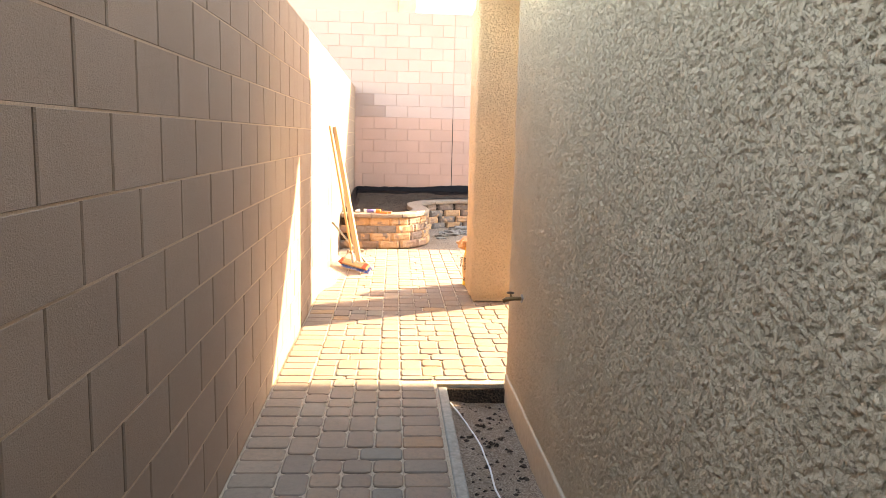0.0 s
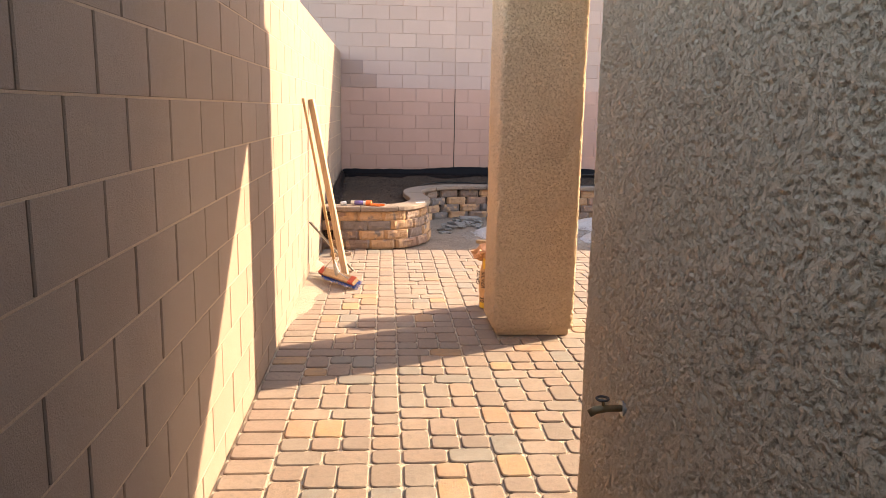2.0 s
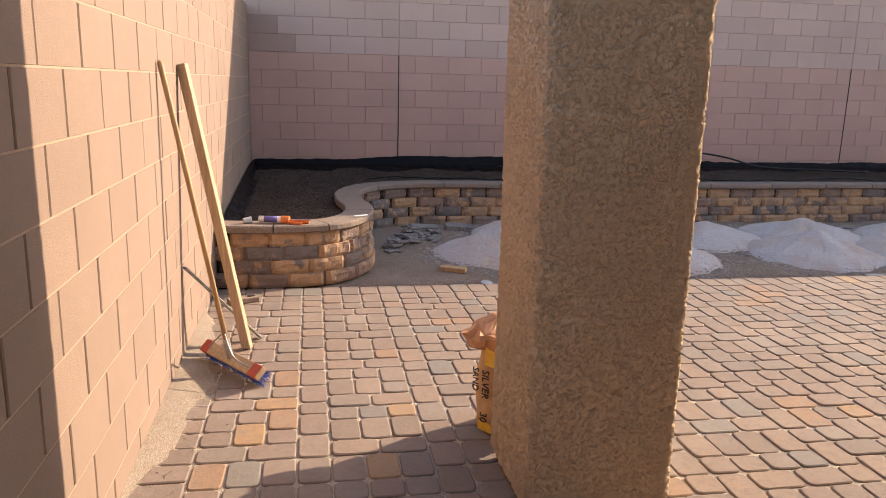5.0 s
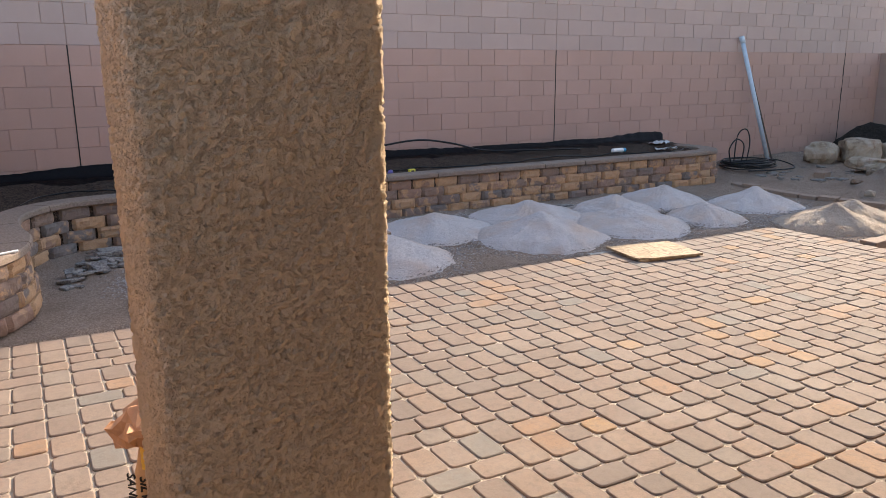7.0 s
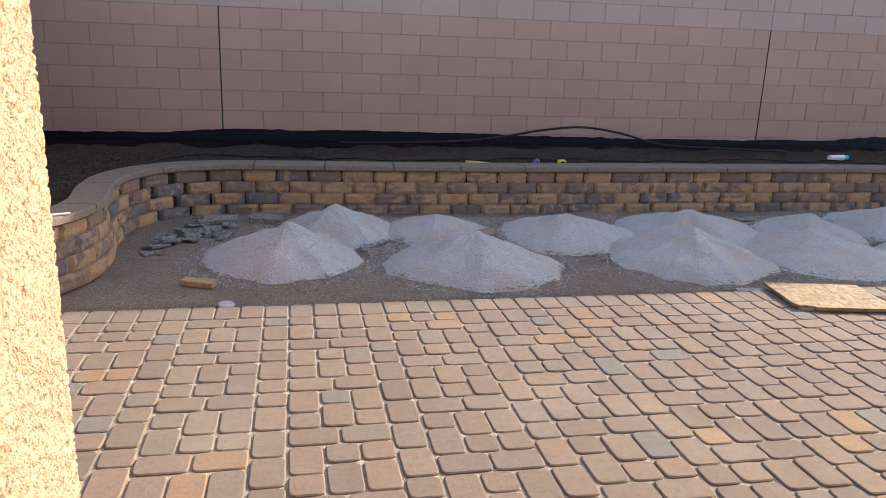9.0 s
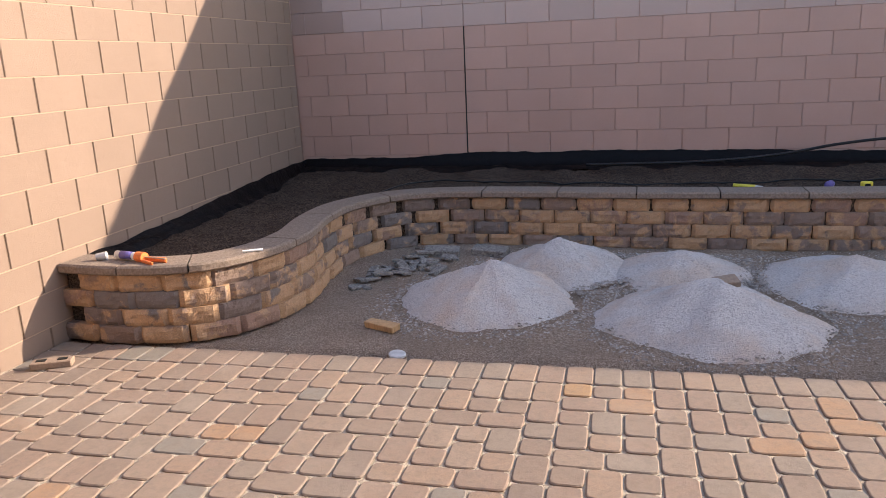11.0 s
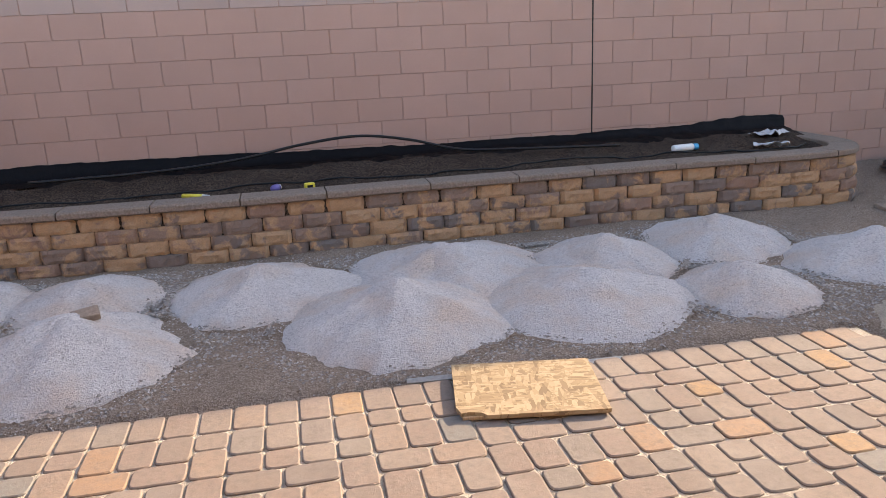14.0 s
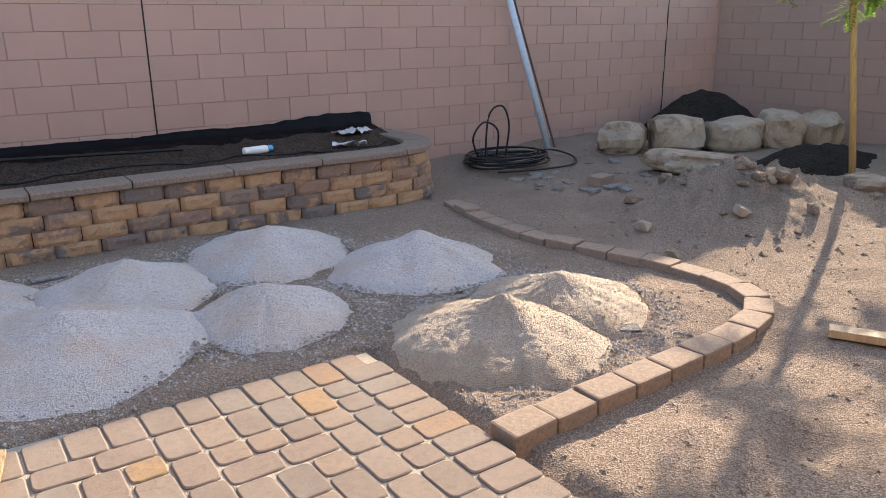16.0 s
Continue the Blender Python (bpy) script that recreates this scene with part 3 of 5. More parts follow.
def split_mesh(seed):
    """A rugged split face with broken-back ends and a tapered body."""
    bm = bmesh.new()
    nx, nz, w, h, d = 10, 4, BLOCK_W - 0.004, BLOCK_H - 0.0015, 0.16
    front = {}
    for j in range(nz + 1):
        for i in range(nx + 1):
            u = 2 * i / nx - 1
            x, z = w * u / 2, h * (j / nz)
            q = Vector((x * 17 + seed * 9, z * 26, seed * 3.3))
            y = 0.012 * noise.noise(q) + 0.007 * noise.noise(q * 2.6) - 0.008
            y += 0.03 * max(0.0, abs(u) - 0.88) / 0.12 + (0.009 if j in (0, nz) else 0.0)
            front[i, j] = bm.verts.new((x + 0.003 * noise.noise(q * 1.7) * (1 - abs(u)), y, z))
    for j in range(nz):
        for i in range(nx):
            bm.faces.new((front[i, j], front[i + 1, j], front[i + 1, j + 1], front[i, j + 1]))
    back = [bm.verts.new((x * 0.86, d, z)) for x, z in ((-w / 2, 0), (w / 2, 0), (w / 2, h), (-w / 2, h))]
    bm.faces.new([front[i, nz] for i in range(nx + 1)] + [back[2], back[3]])
    bm.faces.new(([front[i, 0] for i in range(nx + 1)] + [back[1], back[0]])[::-1])
    bm.faces.new([front[0, j] for j in range(nz + 1)] + [back[3], back[0]])
    bm.faces.new(([front[nx, j] for j in range(nz + 1)] + [back[2], back[1]])[::-1])
    bmesh.ops.recalc_face_normals(bm, faces=bm.faces[:])
    return mesh_of("block", bm, M_SPLIT)


split_meshes = [split_mesh(i + 0.37) for i in range(7)]
fine = catmull([(*p, 0) for p in BED_LINE], 0.01)


def bed_frame(s, inset=0.0):
    """Place and outward-facing turn on the bed's line, s metres along it."""
    i = min(len(fine) - 2, max(1, int(s / 0.01)))
    t = (fine[min(i + 4, len(fine) - 1)] - fine[max(i - 4, 0)]).normalized()
    n = Vector((-t.y, t.x, 0))
    p = fine[i] + n * inset
    return p, t, n


LENGTH = (len(fine) - 1) * 0.01
items = []
for k in range(4):
    s = BLOCK_W * (0.5 if k % 2 else 0.0) + (0.1, 0.13, 0.07, 0.11)[k]
    while s < LENGTH - 0.1:
        p, t, n = bed_frame(s, 0.012 * k + rng.uniform(-0.006, 0.006))
        m = Matrix.Translation((p.x, p.y, FOOT + k * BLOCK_H)) @ Matrix.Rotation(math.atan2(t.y, t.x) + rng.uniform(-0.02, 0.02), 4, "Z")
        items.append((0, rng.choice(split_meshes), m))
        s += BLOCK_W
pieces("wall_block", bed, items, M_SPLIT, M_SPLIT_R)
backing = bmesh.new()
prev = None
for s in np.arange(0.02, LENGTH, 0.06):
    p, t, n = bed_frame(s, 0.055)
    q = p + n * 0.1
    ring = [backing.verts.new((p.x, p.y, -0.05)), backing.verts.new((p.x, p.y, 0.4)), backing.verts.new((q.x, q.y, 0.4)), backing.verts.new((q.x, q.y, -0.05))]
    if prev:
        for i in range(4):
            backing.faces.new((prev[i], ring[i], ring[(i + 1) % 4], prev[(i + 1) % 4]))
    prev = ring
part("core", backing, M_SOIL, bed, "dark earth packed between the blocks")
CAP_Z = FOOT + 4 * BLOCK_H
s = 0.02
while s < LENGTH - 0.05:
    w = min(0.42 if s < 0.6 else rng.choice((0.62, 0.7, 0.78)), LENGTH - s)
    bm = bmesh.new()
    count = max(2, int(w / 0.07))
    prev = None
    for i in range(count + 1):
        u = s + 0.0012 + (w - 0.0024) * i / count
        p, t, n = bed_frame(u, 0.0)
        wob = 0.006 * noise.noise(Vector((u * 7, 0, 2)))
        chip = 0.012 * max(0, noise.noise(Vector((u * 25, 5, 2)))) * (1 if 0.7 < u < 1.7 else 0.15)
        prof = [(0.012 + wob, 0.0), (-0.004 + wob + chip, 0.012), (-0.002 + wob + chip, 0.046 - chip), (0.010 + wob + chip, 0.058 - chip * 0.5), (0.235, 0.058), (0.245, 0.05), (0.245, 0.0)]
        ring = [bm.verts.new((p.x + n.x * a, p.y + n.y * a, CAP_Z + b)) for a, b in prof]
        if prev:
            for j in range(len(prof)):
                bm.faces.new((prev[j], ring[j], ring[(j + 1) % len(prof)], prev[(j + 1) % len(prof)]))
        else:
            bm.faces.new(ring)
        prev = ring
    bm.faces.new(prev[::-1])
    bmesh.ops.recalc_face_normals(bm, faces=bm.faces[:])
    part("cap_stone", bm, M_CAP, bed)
    s += w


FX, FY = np.array([p.x for p in fine]), np.array([p.y for p in fine])
sv, sf, sid = [], [], {}
for j in range(64):
    for i in range(164):
        x, y = WEST + 0.006 + i * 0.0625, 9.95 + j * 0.0598
        ok = False
        if x < 9.2:
            k = int(np.argmin((FX - x) ** 2 + (FY - y) ** 2))
            edge = fine[k]
            _, t, n = bed_frame(k * 0.01)
            ok = (Vector((x, y, 0)) - edge).dot(n) > 0.13
        if ok:
            back = ramp01(y, 12.6, 13.7)
            z = 0.395 + 0.1 * back + 0.025 * fbm(x, y, 2.5, 5) + 0.012 * fbm(x, y, 9, 3)
            sid[i, j] = len(sv)
            sv.append((x, y, z))
for (i, j), a in sid.items():
    q = [(i, j), (i + 1, j), (i + 1, j + 1), (i, j + 1)]
    if all(c in sid for c in q):
        sf.append(tuple(sid[c] for c in q))
bed_soil = tagged(new("bed_soil", data_of("bed_soil", sv, sf, M_SOIL, True)), "dark loose soil filling the raised planting bed", "soil", kind="stuff")

# black weed fabric standing against the walls behind the bed
fv, ff = [], []
path = [(WEST + 0.02, 10.25 + 0.04 * i) for i in range(86)] + [(WEST + 0.05 + 0.04 * i, NORTH - 0.03) for i in range(247)]
for i, (x, y) in enumerate(path):
    west = x < WEST + 0.03
    out = Vector((1, 0, 0)) if west else Vector((0, -1, 0))
    run = i * 0.04
    top = 0.585 + 0.045 * ramp01(x, 0.2, 1.2) - 0.05 * ramp01(x, 2.0, 6.0) + 0.02 * noise.noise(Vector((run * 1.6, 1, 0))) + 0.012 * noise.noise(Vector((run * 9, 4, 0)))
    if west:
        top = 0.45 + 0.12 * ramp01(y, 10.3, 13.6) + 0.02 * noise.noise(Vector((run * 4, 1, 0)))
    if not west and x > 7.6:
        top += 0.05 * ramp01(x, 7.6, 8.9)
    reach = 0.05 + (0.0 if west else 0.1 + 0.1 * noise.noise(Vector((run * 2.1, 9, 0))))
    foot = 0.415 if west else 0.5
    for a, z in ((0.0, top), (0.015, top - 0.015), (0.03, top * 0.6 + foot * 0.4), (0.055, foot + 0.01), (0.06 + reach * 0.5, foot + 0.012), (0.06 + reach, foot - 0.03)):
        w = 0.022 * noise.noise(Vector((run * 5 + z * 9, a * 12, 2))) + 0.012 * noise.noise(Vector((run * 17, a * 30, 7)))
        fv.append(Vector((x, y, z + w * (a > 0))) + out * (a + 1.1 * abs(w) * (a > 0)))
n6 = 6
for i in range(len(path) - 1):
    for k in range(n6 - 1):
        a = i * n6 + k
        ff.append((a, a + n6, a + n6 + 1, a + 1))
fabric = tagged(new("weed_fabric", data_of("weed_fabric", fv, ff, M_FABRIC, True)), "crumpled black weed fabric along the foot of the walls", "fabric")

# ---- gravel heaps ----
HEAPS = [(1.67, 11.04, 0.62, 0.27), (2.08, 11.8, 0.56, 0.25), (3.03, 10.78, 0.66, 0.255), (2.9, 11.71, 0.52, 0.17), (4.0, 11.57, 0.66, 0.19), (4.75, 10.86, 0.72, 0.24), (5.2, 11.62, 0.72, 0.21),
         (5.85, 10.88, 0.72, 0.18), (6.29, 11.47, 0.55, 0.2), (6.83, 10.68, 0.48, 0.19), (7.22, 11.66, 0.58, 0.22), (7.92, 10.9, 0.58, 0.23), (7.62, 9.73, 0.58, 0.215), (8.14, 9.87, 0.54, 0.215)]


def gravel_heap(i, x, y, r, h):
    bm = bmesh.new()
    rings_n, around = 44, 110
    o = Vector((i * 13.7, i * 5.1, 0))
    lean = Vector((rng.uniform(-0.06, 0.06), rng.uniform(-0.05, 0.05), 0)) * r
    rows_v = []
    for j in range(rings_n + 1):
        u = j / rings_n
        row = []
        for k in range(around if j else 1):
            a = math.tau * k / around
            d = Vector((math.cos(a), math.sin(a), 0))
            reach = r * (1 + 0.2 * noise.noise(d * 1.2 + o) + 0.07 * noise.noise(d * 4 + o) + 0.035 * noise.noise(d * 13 + o))
            p = d * reach * u + lean * (1 - u)
            cone = max(0.0, 1.05 - math.sqrt(u * u + 0.018) * 1.02 - 0.01 * u)
            z = h * (0.8 * cone + 0.2 * (1 - u * u)) * (1 - 0.16 * math.sin(u * 3.14))
            gully = noise.noise(d * 2.4 + o * 1.3) * 0.5 + noise.noise(d * 6 + o) * 0.2
            z += h * 0.16 * u * u * (1 - u) * 3 * gully + h * 0.16 * (1 - u) * noise.noise(p * 5 + o)
            z += 0.006 * noise.noise(p * 34 + o) + 0.003 * noise.noise(p * 80 + o) - 0.03 * u ** 8
            row.append(bm.verts.new((p.x, p.y, z + ground_height(x + p.x, y + p.y) * u - 0.006)))
        rows_v.append(row)
    for j in range(rings_n):
        a, b = rows_v[j], rows_v[j + 1]
        for k in range(around):
            if j == 0:
                bm.faces.new((a[0], b[k], b[(k + 1) % around]))
            else:
                bm.faces.new((a[k], b[k], b[(k + 1) % around], a[(k + 1) % around]))
    bmesh.ops.recalc_face_normals(bm, faces=bm.faces[:])
    ob = new("gravel_pile", mesh_of("gravel_pile", bm, M_GRAVEL_BUFF if y < 10.2 else M_GRAVEL, True))
    ob.location = (x, y, 0)
    sunlit = y < 10.2
    return tagged(ob, "sunlit heap of fine buff gravel on bare dirt" if sunlit else "shaded heap of fine whitish gravel on bare dirt", "gravel pile", "dumped gravel heaps")


heap_trees = []
for i, h in enumerate(HEAPS):
    me = gravel_heap(i, *h).data
    heap_trees.append((h, BVHTree.FromPolygons([v.co[:] for v in me.vertices], [tuple(f.vertices) for f in me.polygons])))


def drop(x, y):
    """Height of the heaps' real surface, or of the ground."""
    z = ground_height(x, y)
    for (cx, cy, r, _), tree_ in heap_trees:
        if math.hypot(x - cx, y - cy) < r * 1.4:
            place = tree_.ray_cast(Vector((x - cx, y - cy, 2)), Vector((0, 0, -1)))[0]
            if place:
                z = max(z, place.z)
    return z



def heap_top(x, y):
    z = ground_height(x, y)
    for cx, cy, r, h in HEAPS:
        u = math.hypot(x - cx, y - cy) / r
        if u < 1:
            z = max(z, h * (1 - u) ** 1.1)
    return z


def stone_field(name, spots, sizes, material, label, category):
    """Loose small stones, joined: each an uneven six-sided lump."""
    verts, faces = [], []
    for (x, y, z), s in zip(spots, sizes):
        b = len(verts)
        a = rng.random() * 6
        for k in range(5):
            q = a + math.tau * k / 5
            r = s * rng.uniform(0.7, 1.2)
            verts.append((x + r * math.cos(q), y + r * math.sin(q), z + s * rng.uniform(-0.1, 0.35)))
        verts.append((x + s * rng.uniform(-0.3, 0.3), y + s * rng.uniform(-0.3, 0.3), z + s * rng.uniform(0.6, 0.95)))
        for k in range(5):
            faces.append((b + k, b + (k + 1) % 5, b + 5))
    return tagged(new(name, data_of(name, verts, faces, material)), label, category, kind="stuff")


spots, sizes = [], []
while len(spots) < 9000:
    cx, cy, r, h = rng.choice(HEAPS)
    a, d = rng.random() * math.tau, r * rng.triangular(0.9, 1.35, 1.02)
    x, y = cx + d * math.cos(a), cy + d * math.sin(a)
    if y < PATIO_END + 0.02 and x < PATIO_EAST + 0.1 or y > 12.2 or x < 0.6 or x > 8.85 or y < 9.15:
        continue
    if heap_top(x, y) - ground_height(x, y) > 0.03:
        continue
    spots.append((x, y, heap_top(x, y) - 0.002))
    sizes.append(rng.uniform(0.005, 0.014))
pale, pale_sizes = [], []
while len(pale) < 16000:
    cx, cy, r, h = rng.choice(HEAPS)
    a, d = rng.random() * math.tau, r * math.sqrt(rng.random()) * 1.12
    x, y = cx + d * math.cos(a), cy + d * math.sin(a)
    if y < PATIO_END + 0.02 and x < PATIO_EAST + 0.1:
        continue
    pale.append((x, y, drop(x, y) - 0.001))
    pale_sizes.append(rng.triangular(0.003, 0.009, 0.004))
for buff in (False, True):
    chosen = [(p, q) for p, q in zip(pale, pale_sizes) if (p[1] < 10.4 and p[0] > 7.1) == buff]
    stone_field("heap_pebbles", [p for p, _ in chosen], [q for _, q in chosen], M_GRAVEL_BUFF if buff else M_GRAVEL, ("buff" if buff else "pale") + " pebbles lying on and round the gravel heaps", "gravel")
stone_field("loose_gravel", spots, sizes, M_LOOSE, "loose pale gravel scattered between the heaps", "gravel")
spots, sizes = [], []
while len(spots) < 5500:
    x, y = rng.uniform(0.5, 14.4), rng.uniform(6.6, 13.4)
    if x < PATIO_EAST + 0.12 and y < PATIO_END + 0.02 or y > 12.2 and x < 9.4:
        continue
    if x < 0.9 and y < 12.3 and y > 9.9:
        continue
    big = math.hypot(x - 11.0, y - 10.6) < 1.5
    spots.append((x, y, ground_height(x, y) - 0.003))
    sizes.append(rng.uniform(0.006, 0.018) * (2.2 if big and rng.random() < 0.3 else 1))
stone_field("yard_stones", spots, sizes, M_DIRT, "small stones and clods strewn over the dirt", "stones")

spots = [(rng.uniform(0.36, 0.66), rng.uniform(0.5, 4.4), 0) for _ in range(420)]
stone_field("trench_clods", [(x, y, ground_height(x, y) - 0.004) for x, y, _ in spots], [rng.uniform(0.006, 0.022) for _ in spots], M_SOIL, "dark clods of earth in the trench", "clods")
spots = [rng.choice(sv) for _ in range(2600)]
stone_field("soil_clods", [(x + rng.uniform(-0.03, 0.03), y + rng.uniform(-0.03, 0.03), z - 0.004) for x, y, z in spots], [rng.uniform(0.006, 0.02) for _ in spots], M_SOIL, "dark clods and roots on the bed's soil", "clods")

# ---- curved paver edging ----
edging = thing("curved_edging", pose(0, 0, 0), "curved border of tan concrete edging stones in the dirt", "edging")
EDGE_LINE = [(7.035, 9.0), (7.41, 9.02), (7.75, 9.02), (8.13, 9.03), (8.56, 9.06), (8.92, 9.16), (9.11, 9.36), (9.18, 9.7), (9.15, 10.1), (9.0, 10.53), (8.92, 10.92), (8.94, 11.6), (9.1, 12.3)]
ef = catmull([(*p, 0) for p in EDGE_LINE], 0.228)
for i, (a, b) in enumerate(zip(ef, ef[1:])):
    c, d = (a + b) / 2, b - a
    bm = boxed((0.22, 0.15, 0.14), None, 0.012, 2)
    rough(bm, 0.004, 11, i * 1.3)
    ob = part("edging_stone", bm, M_EDGE, edging)
    ob.matrix_basis = Matrix.Translation((c.x, c.y, max(-0.134, ground_height(c.x, c.y) - 0.095) + rng.uniform(-0.005, 0.005))) @ Matrix.Rotation(math.atan2(d.y, d.x), 4, "Z")

# ---- boulders, soil heap and rubble in the far corner ----
for i, (x, y, w, d, h, turn) in enumerate([(11.86, 12.78, 0.54, 0.45, 0.38, 20), (12.36, 12.46, 0.58, 0.5, 0.43, -30), (13.0, 12.18, 0.62, 0.5, 0.4, -25), (13.55, 11.93, 0.52, 0.5, 0.46, 40), (14.12, 11.8, 0.6, 0.45, 0.42, 10)]):
    bm = bmesh.new()
    rock(bm, pose(0, 0, h * 0.42, 4 * i - 6, 5 - 3 * i, turn), (w, d, h), rng, 3, 0.16)
    ob = new("boulder", mesh_of("boulder", bm, M_BOULDER, False))
    ob.location = (x, y, ground_height(x, y) - 0.02)
    tagged(ob, ("rough cream and rust brown", "squat reddish brown", "wide cream", "pale blocky", "pale cream")[i] + " limestone boulder on the dirt", "boulder", "row of boulders")
for x, y, w, d, h, turn in [(11.6, 11.55, 1.0, 0.5, 0.2, -28), (11.95, 10.15, 0.42, 0.3, 0.16, 30)]:
    bm = bmesh.new()
    rock(bm, pose(0, 0, h * 0.35, 0, 5, turn), (w, d, h), rng, 3, 0.2)
    ob = new("flat_rock", mesh_of("flat_rock", bm, M_BOULDER, False))
    ob.location = (x, y, ground_height(x, y) + 0.01)
    tagged(ob, "low flat grey-tan rock half sunk in dirt", "rock", "flat rocks")


def soil_heap(name, x, y, rx, ry, h, seed, label, material):
    bm = bmesh.new()
    rows_v = []
    for j in range(17):
        u = j / 16
        row = []
        for k in range(40 if j else 1):
            a = math.tau * k / 40
            d = Vector((math.cos(a), math.sin(a), 0))
            reach = 1 + 0.2 * noise.noise(d * 1.5 + Vector((seed, 0, 0)))
            p = Vector((d.x * rx, d.y * ry, 0)) * u * reach
            z = h * (1 - u * u) ** 1.15 + 0.05 * (1 - u * u) * noise.noise(p * 4 + Vector((seed, 2, 0))) + 0.02 * noise.noise(p * 16) - 0.02 * u
            row.append(bm.verts.new((p.x, p.y, z)))
        rows_v.append(row)
    for j in range(16):
        a, b = rows_v[j], rows_v[j + 1]
        for k in range(40):
            bm.faces.new((a[0], b[k], b[(k + 1) % 40]) if j == 0 else (a[k], b[k], b[(k + 1) % 40], a[(k + 1) % 40]))
    bmesh.ops.recalc_face_normals(bm, faces=bm.faces[:])
    ob = new(name, mesh_of(name, bm, material, True))
    ob.location = (x, y, ground_height(x, y) - 0.01)
    return tagged(ob, label, "soil heap")


soil_heap("soil_heap", 13.55, 12.98, 1.15, 0.66, 0.55, 3.0, "black potting soil heaped behind the boulders", M_BLACK_SOIL)
soil_heap("soil_heap", 12.75, 11.1, 1.15, 0.45, 0.22, 8.0, "low dark heap of soil near the young tree", M_BLACK_SOIL)
soil_heap("soil_heap", 12.35, 9.55, 0.7, 0.5, 0.12, 5.0, "low brown ring of dug soil round the tree", M_SOIL)
for i in range(34):
    a, d = rng.random() * math.tau, abs(rng.gauss(0, 0.55))
    x, y = 10.7 + d * 1.25 * math.cos(a), 10.45 + d * math.sin(a)
    s = rng.uniform(0.04, 0.13)
    bm = bmesh.new()
    rock(bm, pose(0, 0, 0, rng.uniform(0, 90), 0, rng.uniform(0, 180)), (s * 1.3, s, s * 0.75), rng, 1, 0.25)
    ob = new("rubble_stone", mesh_of("rubble_stone", bm, M_DIRT if i % 3 else M_BOULDER))
    ob.location = (x, y, ground_height(x, y) + s * 0.15)
    tagged(ob, "broken tan stone on the dug dirt heap", "stone", "stones on the dirt heap")

# ---- staked young tree ----
TX, TY = 12.24, 9.98
tree = thing("young_tree", pose(TX, TY, ground_height(TX, TY)), "young staked tree with feathery light green leaves", "tree")
part("trunk", tube(bmesh.new(), [(0, 0, -0.05), (0.02, 0.01, 0.5), (-0.01, 0.03, 1.1), (0.02, 0.05, 1.7), (0.0, 0.04, 2.3), (0.04, 0.06, 3.0), (0.03, 0.1, 3.6)], [0.034, 0.03, 0.027, 0.024, 0.02, 0.014, 0.007], 10), M_BARK, tree, smooth=True)
lv, lf = [], []


def leaflet(p, d, s, length, width):
    b = len(lv)
    lv.extend([p, p + d * length * 0.5 + s * width, p + d * length, p + d * length * 0.5 - s * width])
    lf.append((b, b + 1, b + 2, b + 3))


for i in range(65):
    z = 1.6 + 1.95 * (min(i, 63) / 64) ** 0.9
    a = i * 2.4 + rng.uniform(-0.4, 0.4)
    reach = rng.uniform(0.6, 1.1) * (1.05 - 0.5 * i / 64)
    base = Vector((0.02, 0.05, z))
    out = Vector((math.cos(a), math.sin(a), 0))
    if i == 64:
        base, out, reach = Vector((0.02, 0.05, 1.42)), Vector((-0.1, 0.99, 0)), 0.66
    limb = [base, base + out * reach * 0.45 + Vector((0, 0, 0.16)), base + out * reach * 0.8 + Vector((0, 0, 0.14)), base + out * reach + Vector((0, 0, -0.02))]
    part("limb", tube(bmesh.new(), limb, [0.01, 0.007, 0.004, 0.002], 5), M_BARK, tree)
    for k in range(40):
        u = rng.uniform(0.25, 1.0) * 3
        j = min(2, int(u))
        p = limb[j].lerp(limb[j + 1], u - j)
        d = (out * 0.6 + Vector((rng.gauss(0, 0.7), rng.gauss(0, 0.7), rng.gauss(-0.25, 0.35)))).normalized()
        s = d.cross(Vector((0, 0, 1))).normalized()
        stem = rng.uniform(0.1, 0.2)
        for q in range(9):
            c = p + d * stem * (q + 1) / 9 + Vector((0, 0, -0.03 * (q / 9) ** 2))
            for side in (-1, 1):
                leaflet(c, (s * side + d * 0.45 + Vector((0, 0, rng.uniform(-0.2, 0.15)))).normalized(), d, rng.uniform(0.04, 0.065), 0.008)
crown = part("crown", data_of("crown", lv, lf, M_LEAF), M_LEAF, tree, "feathery light green foliage with gaps")
for x, y, top in ((12.22, 10.38, 2.75), (12.3, 9.6, 2.6)):
    stake = thing("tree_stake", pose(x, y, ground_height(x, y)), "round yellowish wooden tree stake driven in the dirt", "stake", "tree stakes")
    part("pole", tube(bmesh.new(), [(0, 0, -0.1), (0, 0.21, top * 0.5), (0, 0.42, top - 0.02), (0, 0.42, top)], [0.03, 0.03, 0.028, 0.02], 12), M_STAKE, stake, smooth=True)
    dy = TY - y
    part("tie", tube(bmesh.new(), [(0, 0.25, 1.62), (0.02, dy * 0.5, 1.6), (0.01, dy, 1.6)], 0.006, 6), M_RUBBER, stake, "black rubber tie")

lumber = thing("lumber_offcut", pose(8.98, 8.66, 0.0, 0, 0, -62), "short pale lumber offcut lying on dirt", "lumber")
part("board", boxed((0.3, 0.09, 0.04), pose(0, 0, ground_height(8.96, 8.66) + 0.012, 0, 0, 0), 0.003), M_WOOD, lumber)

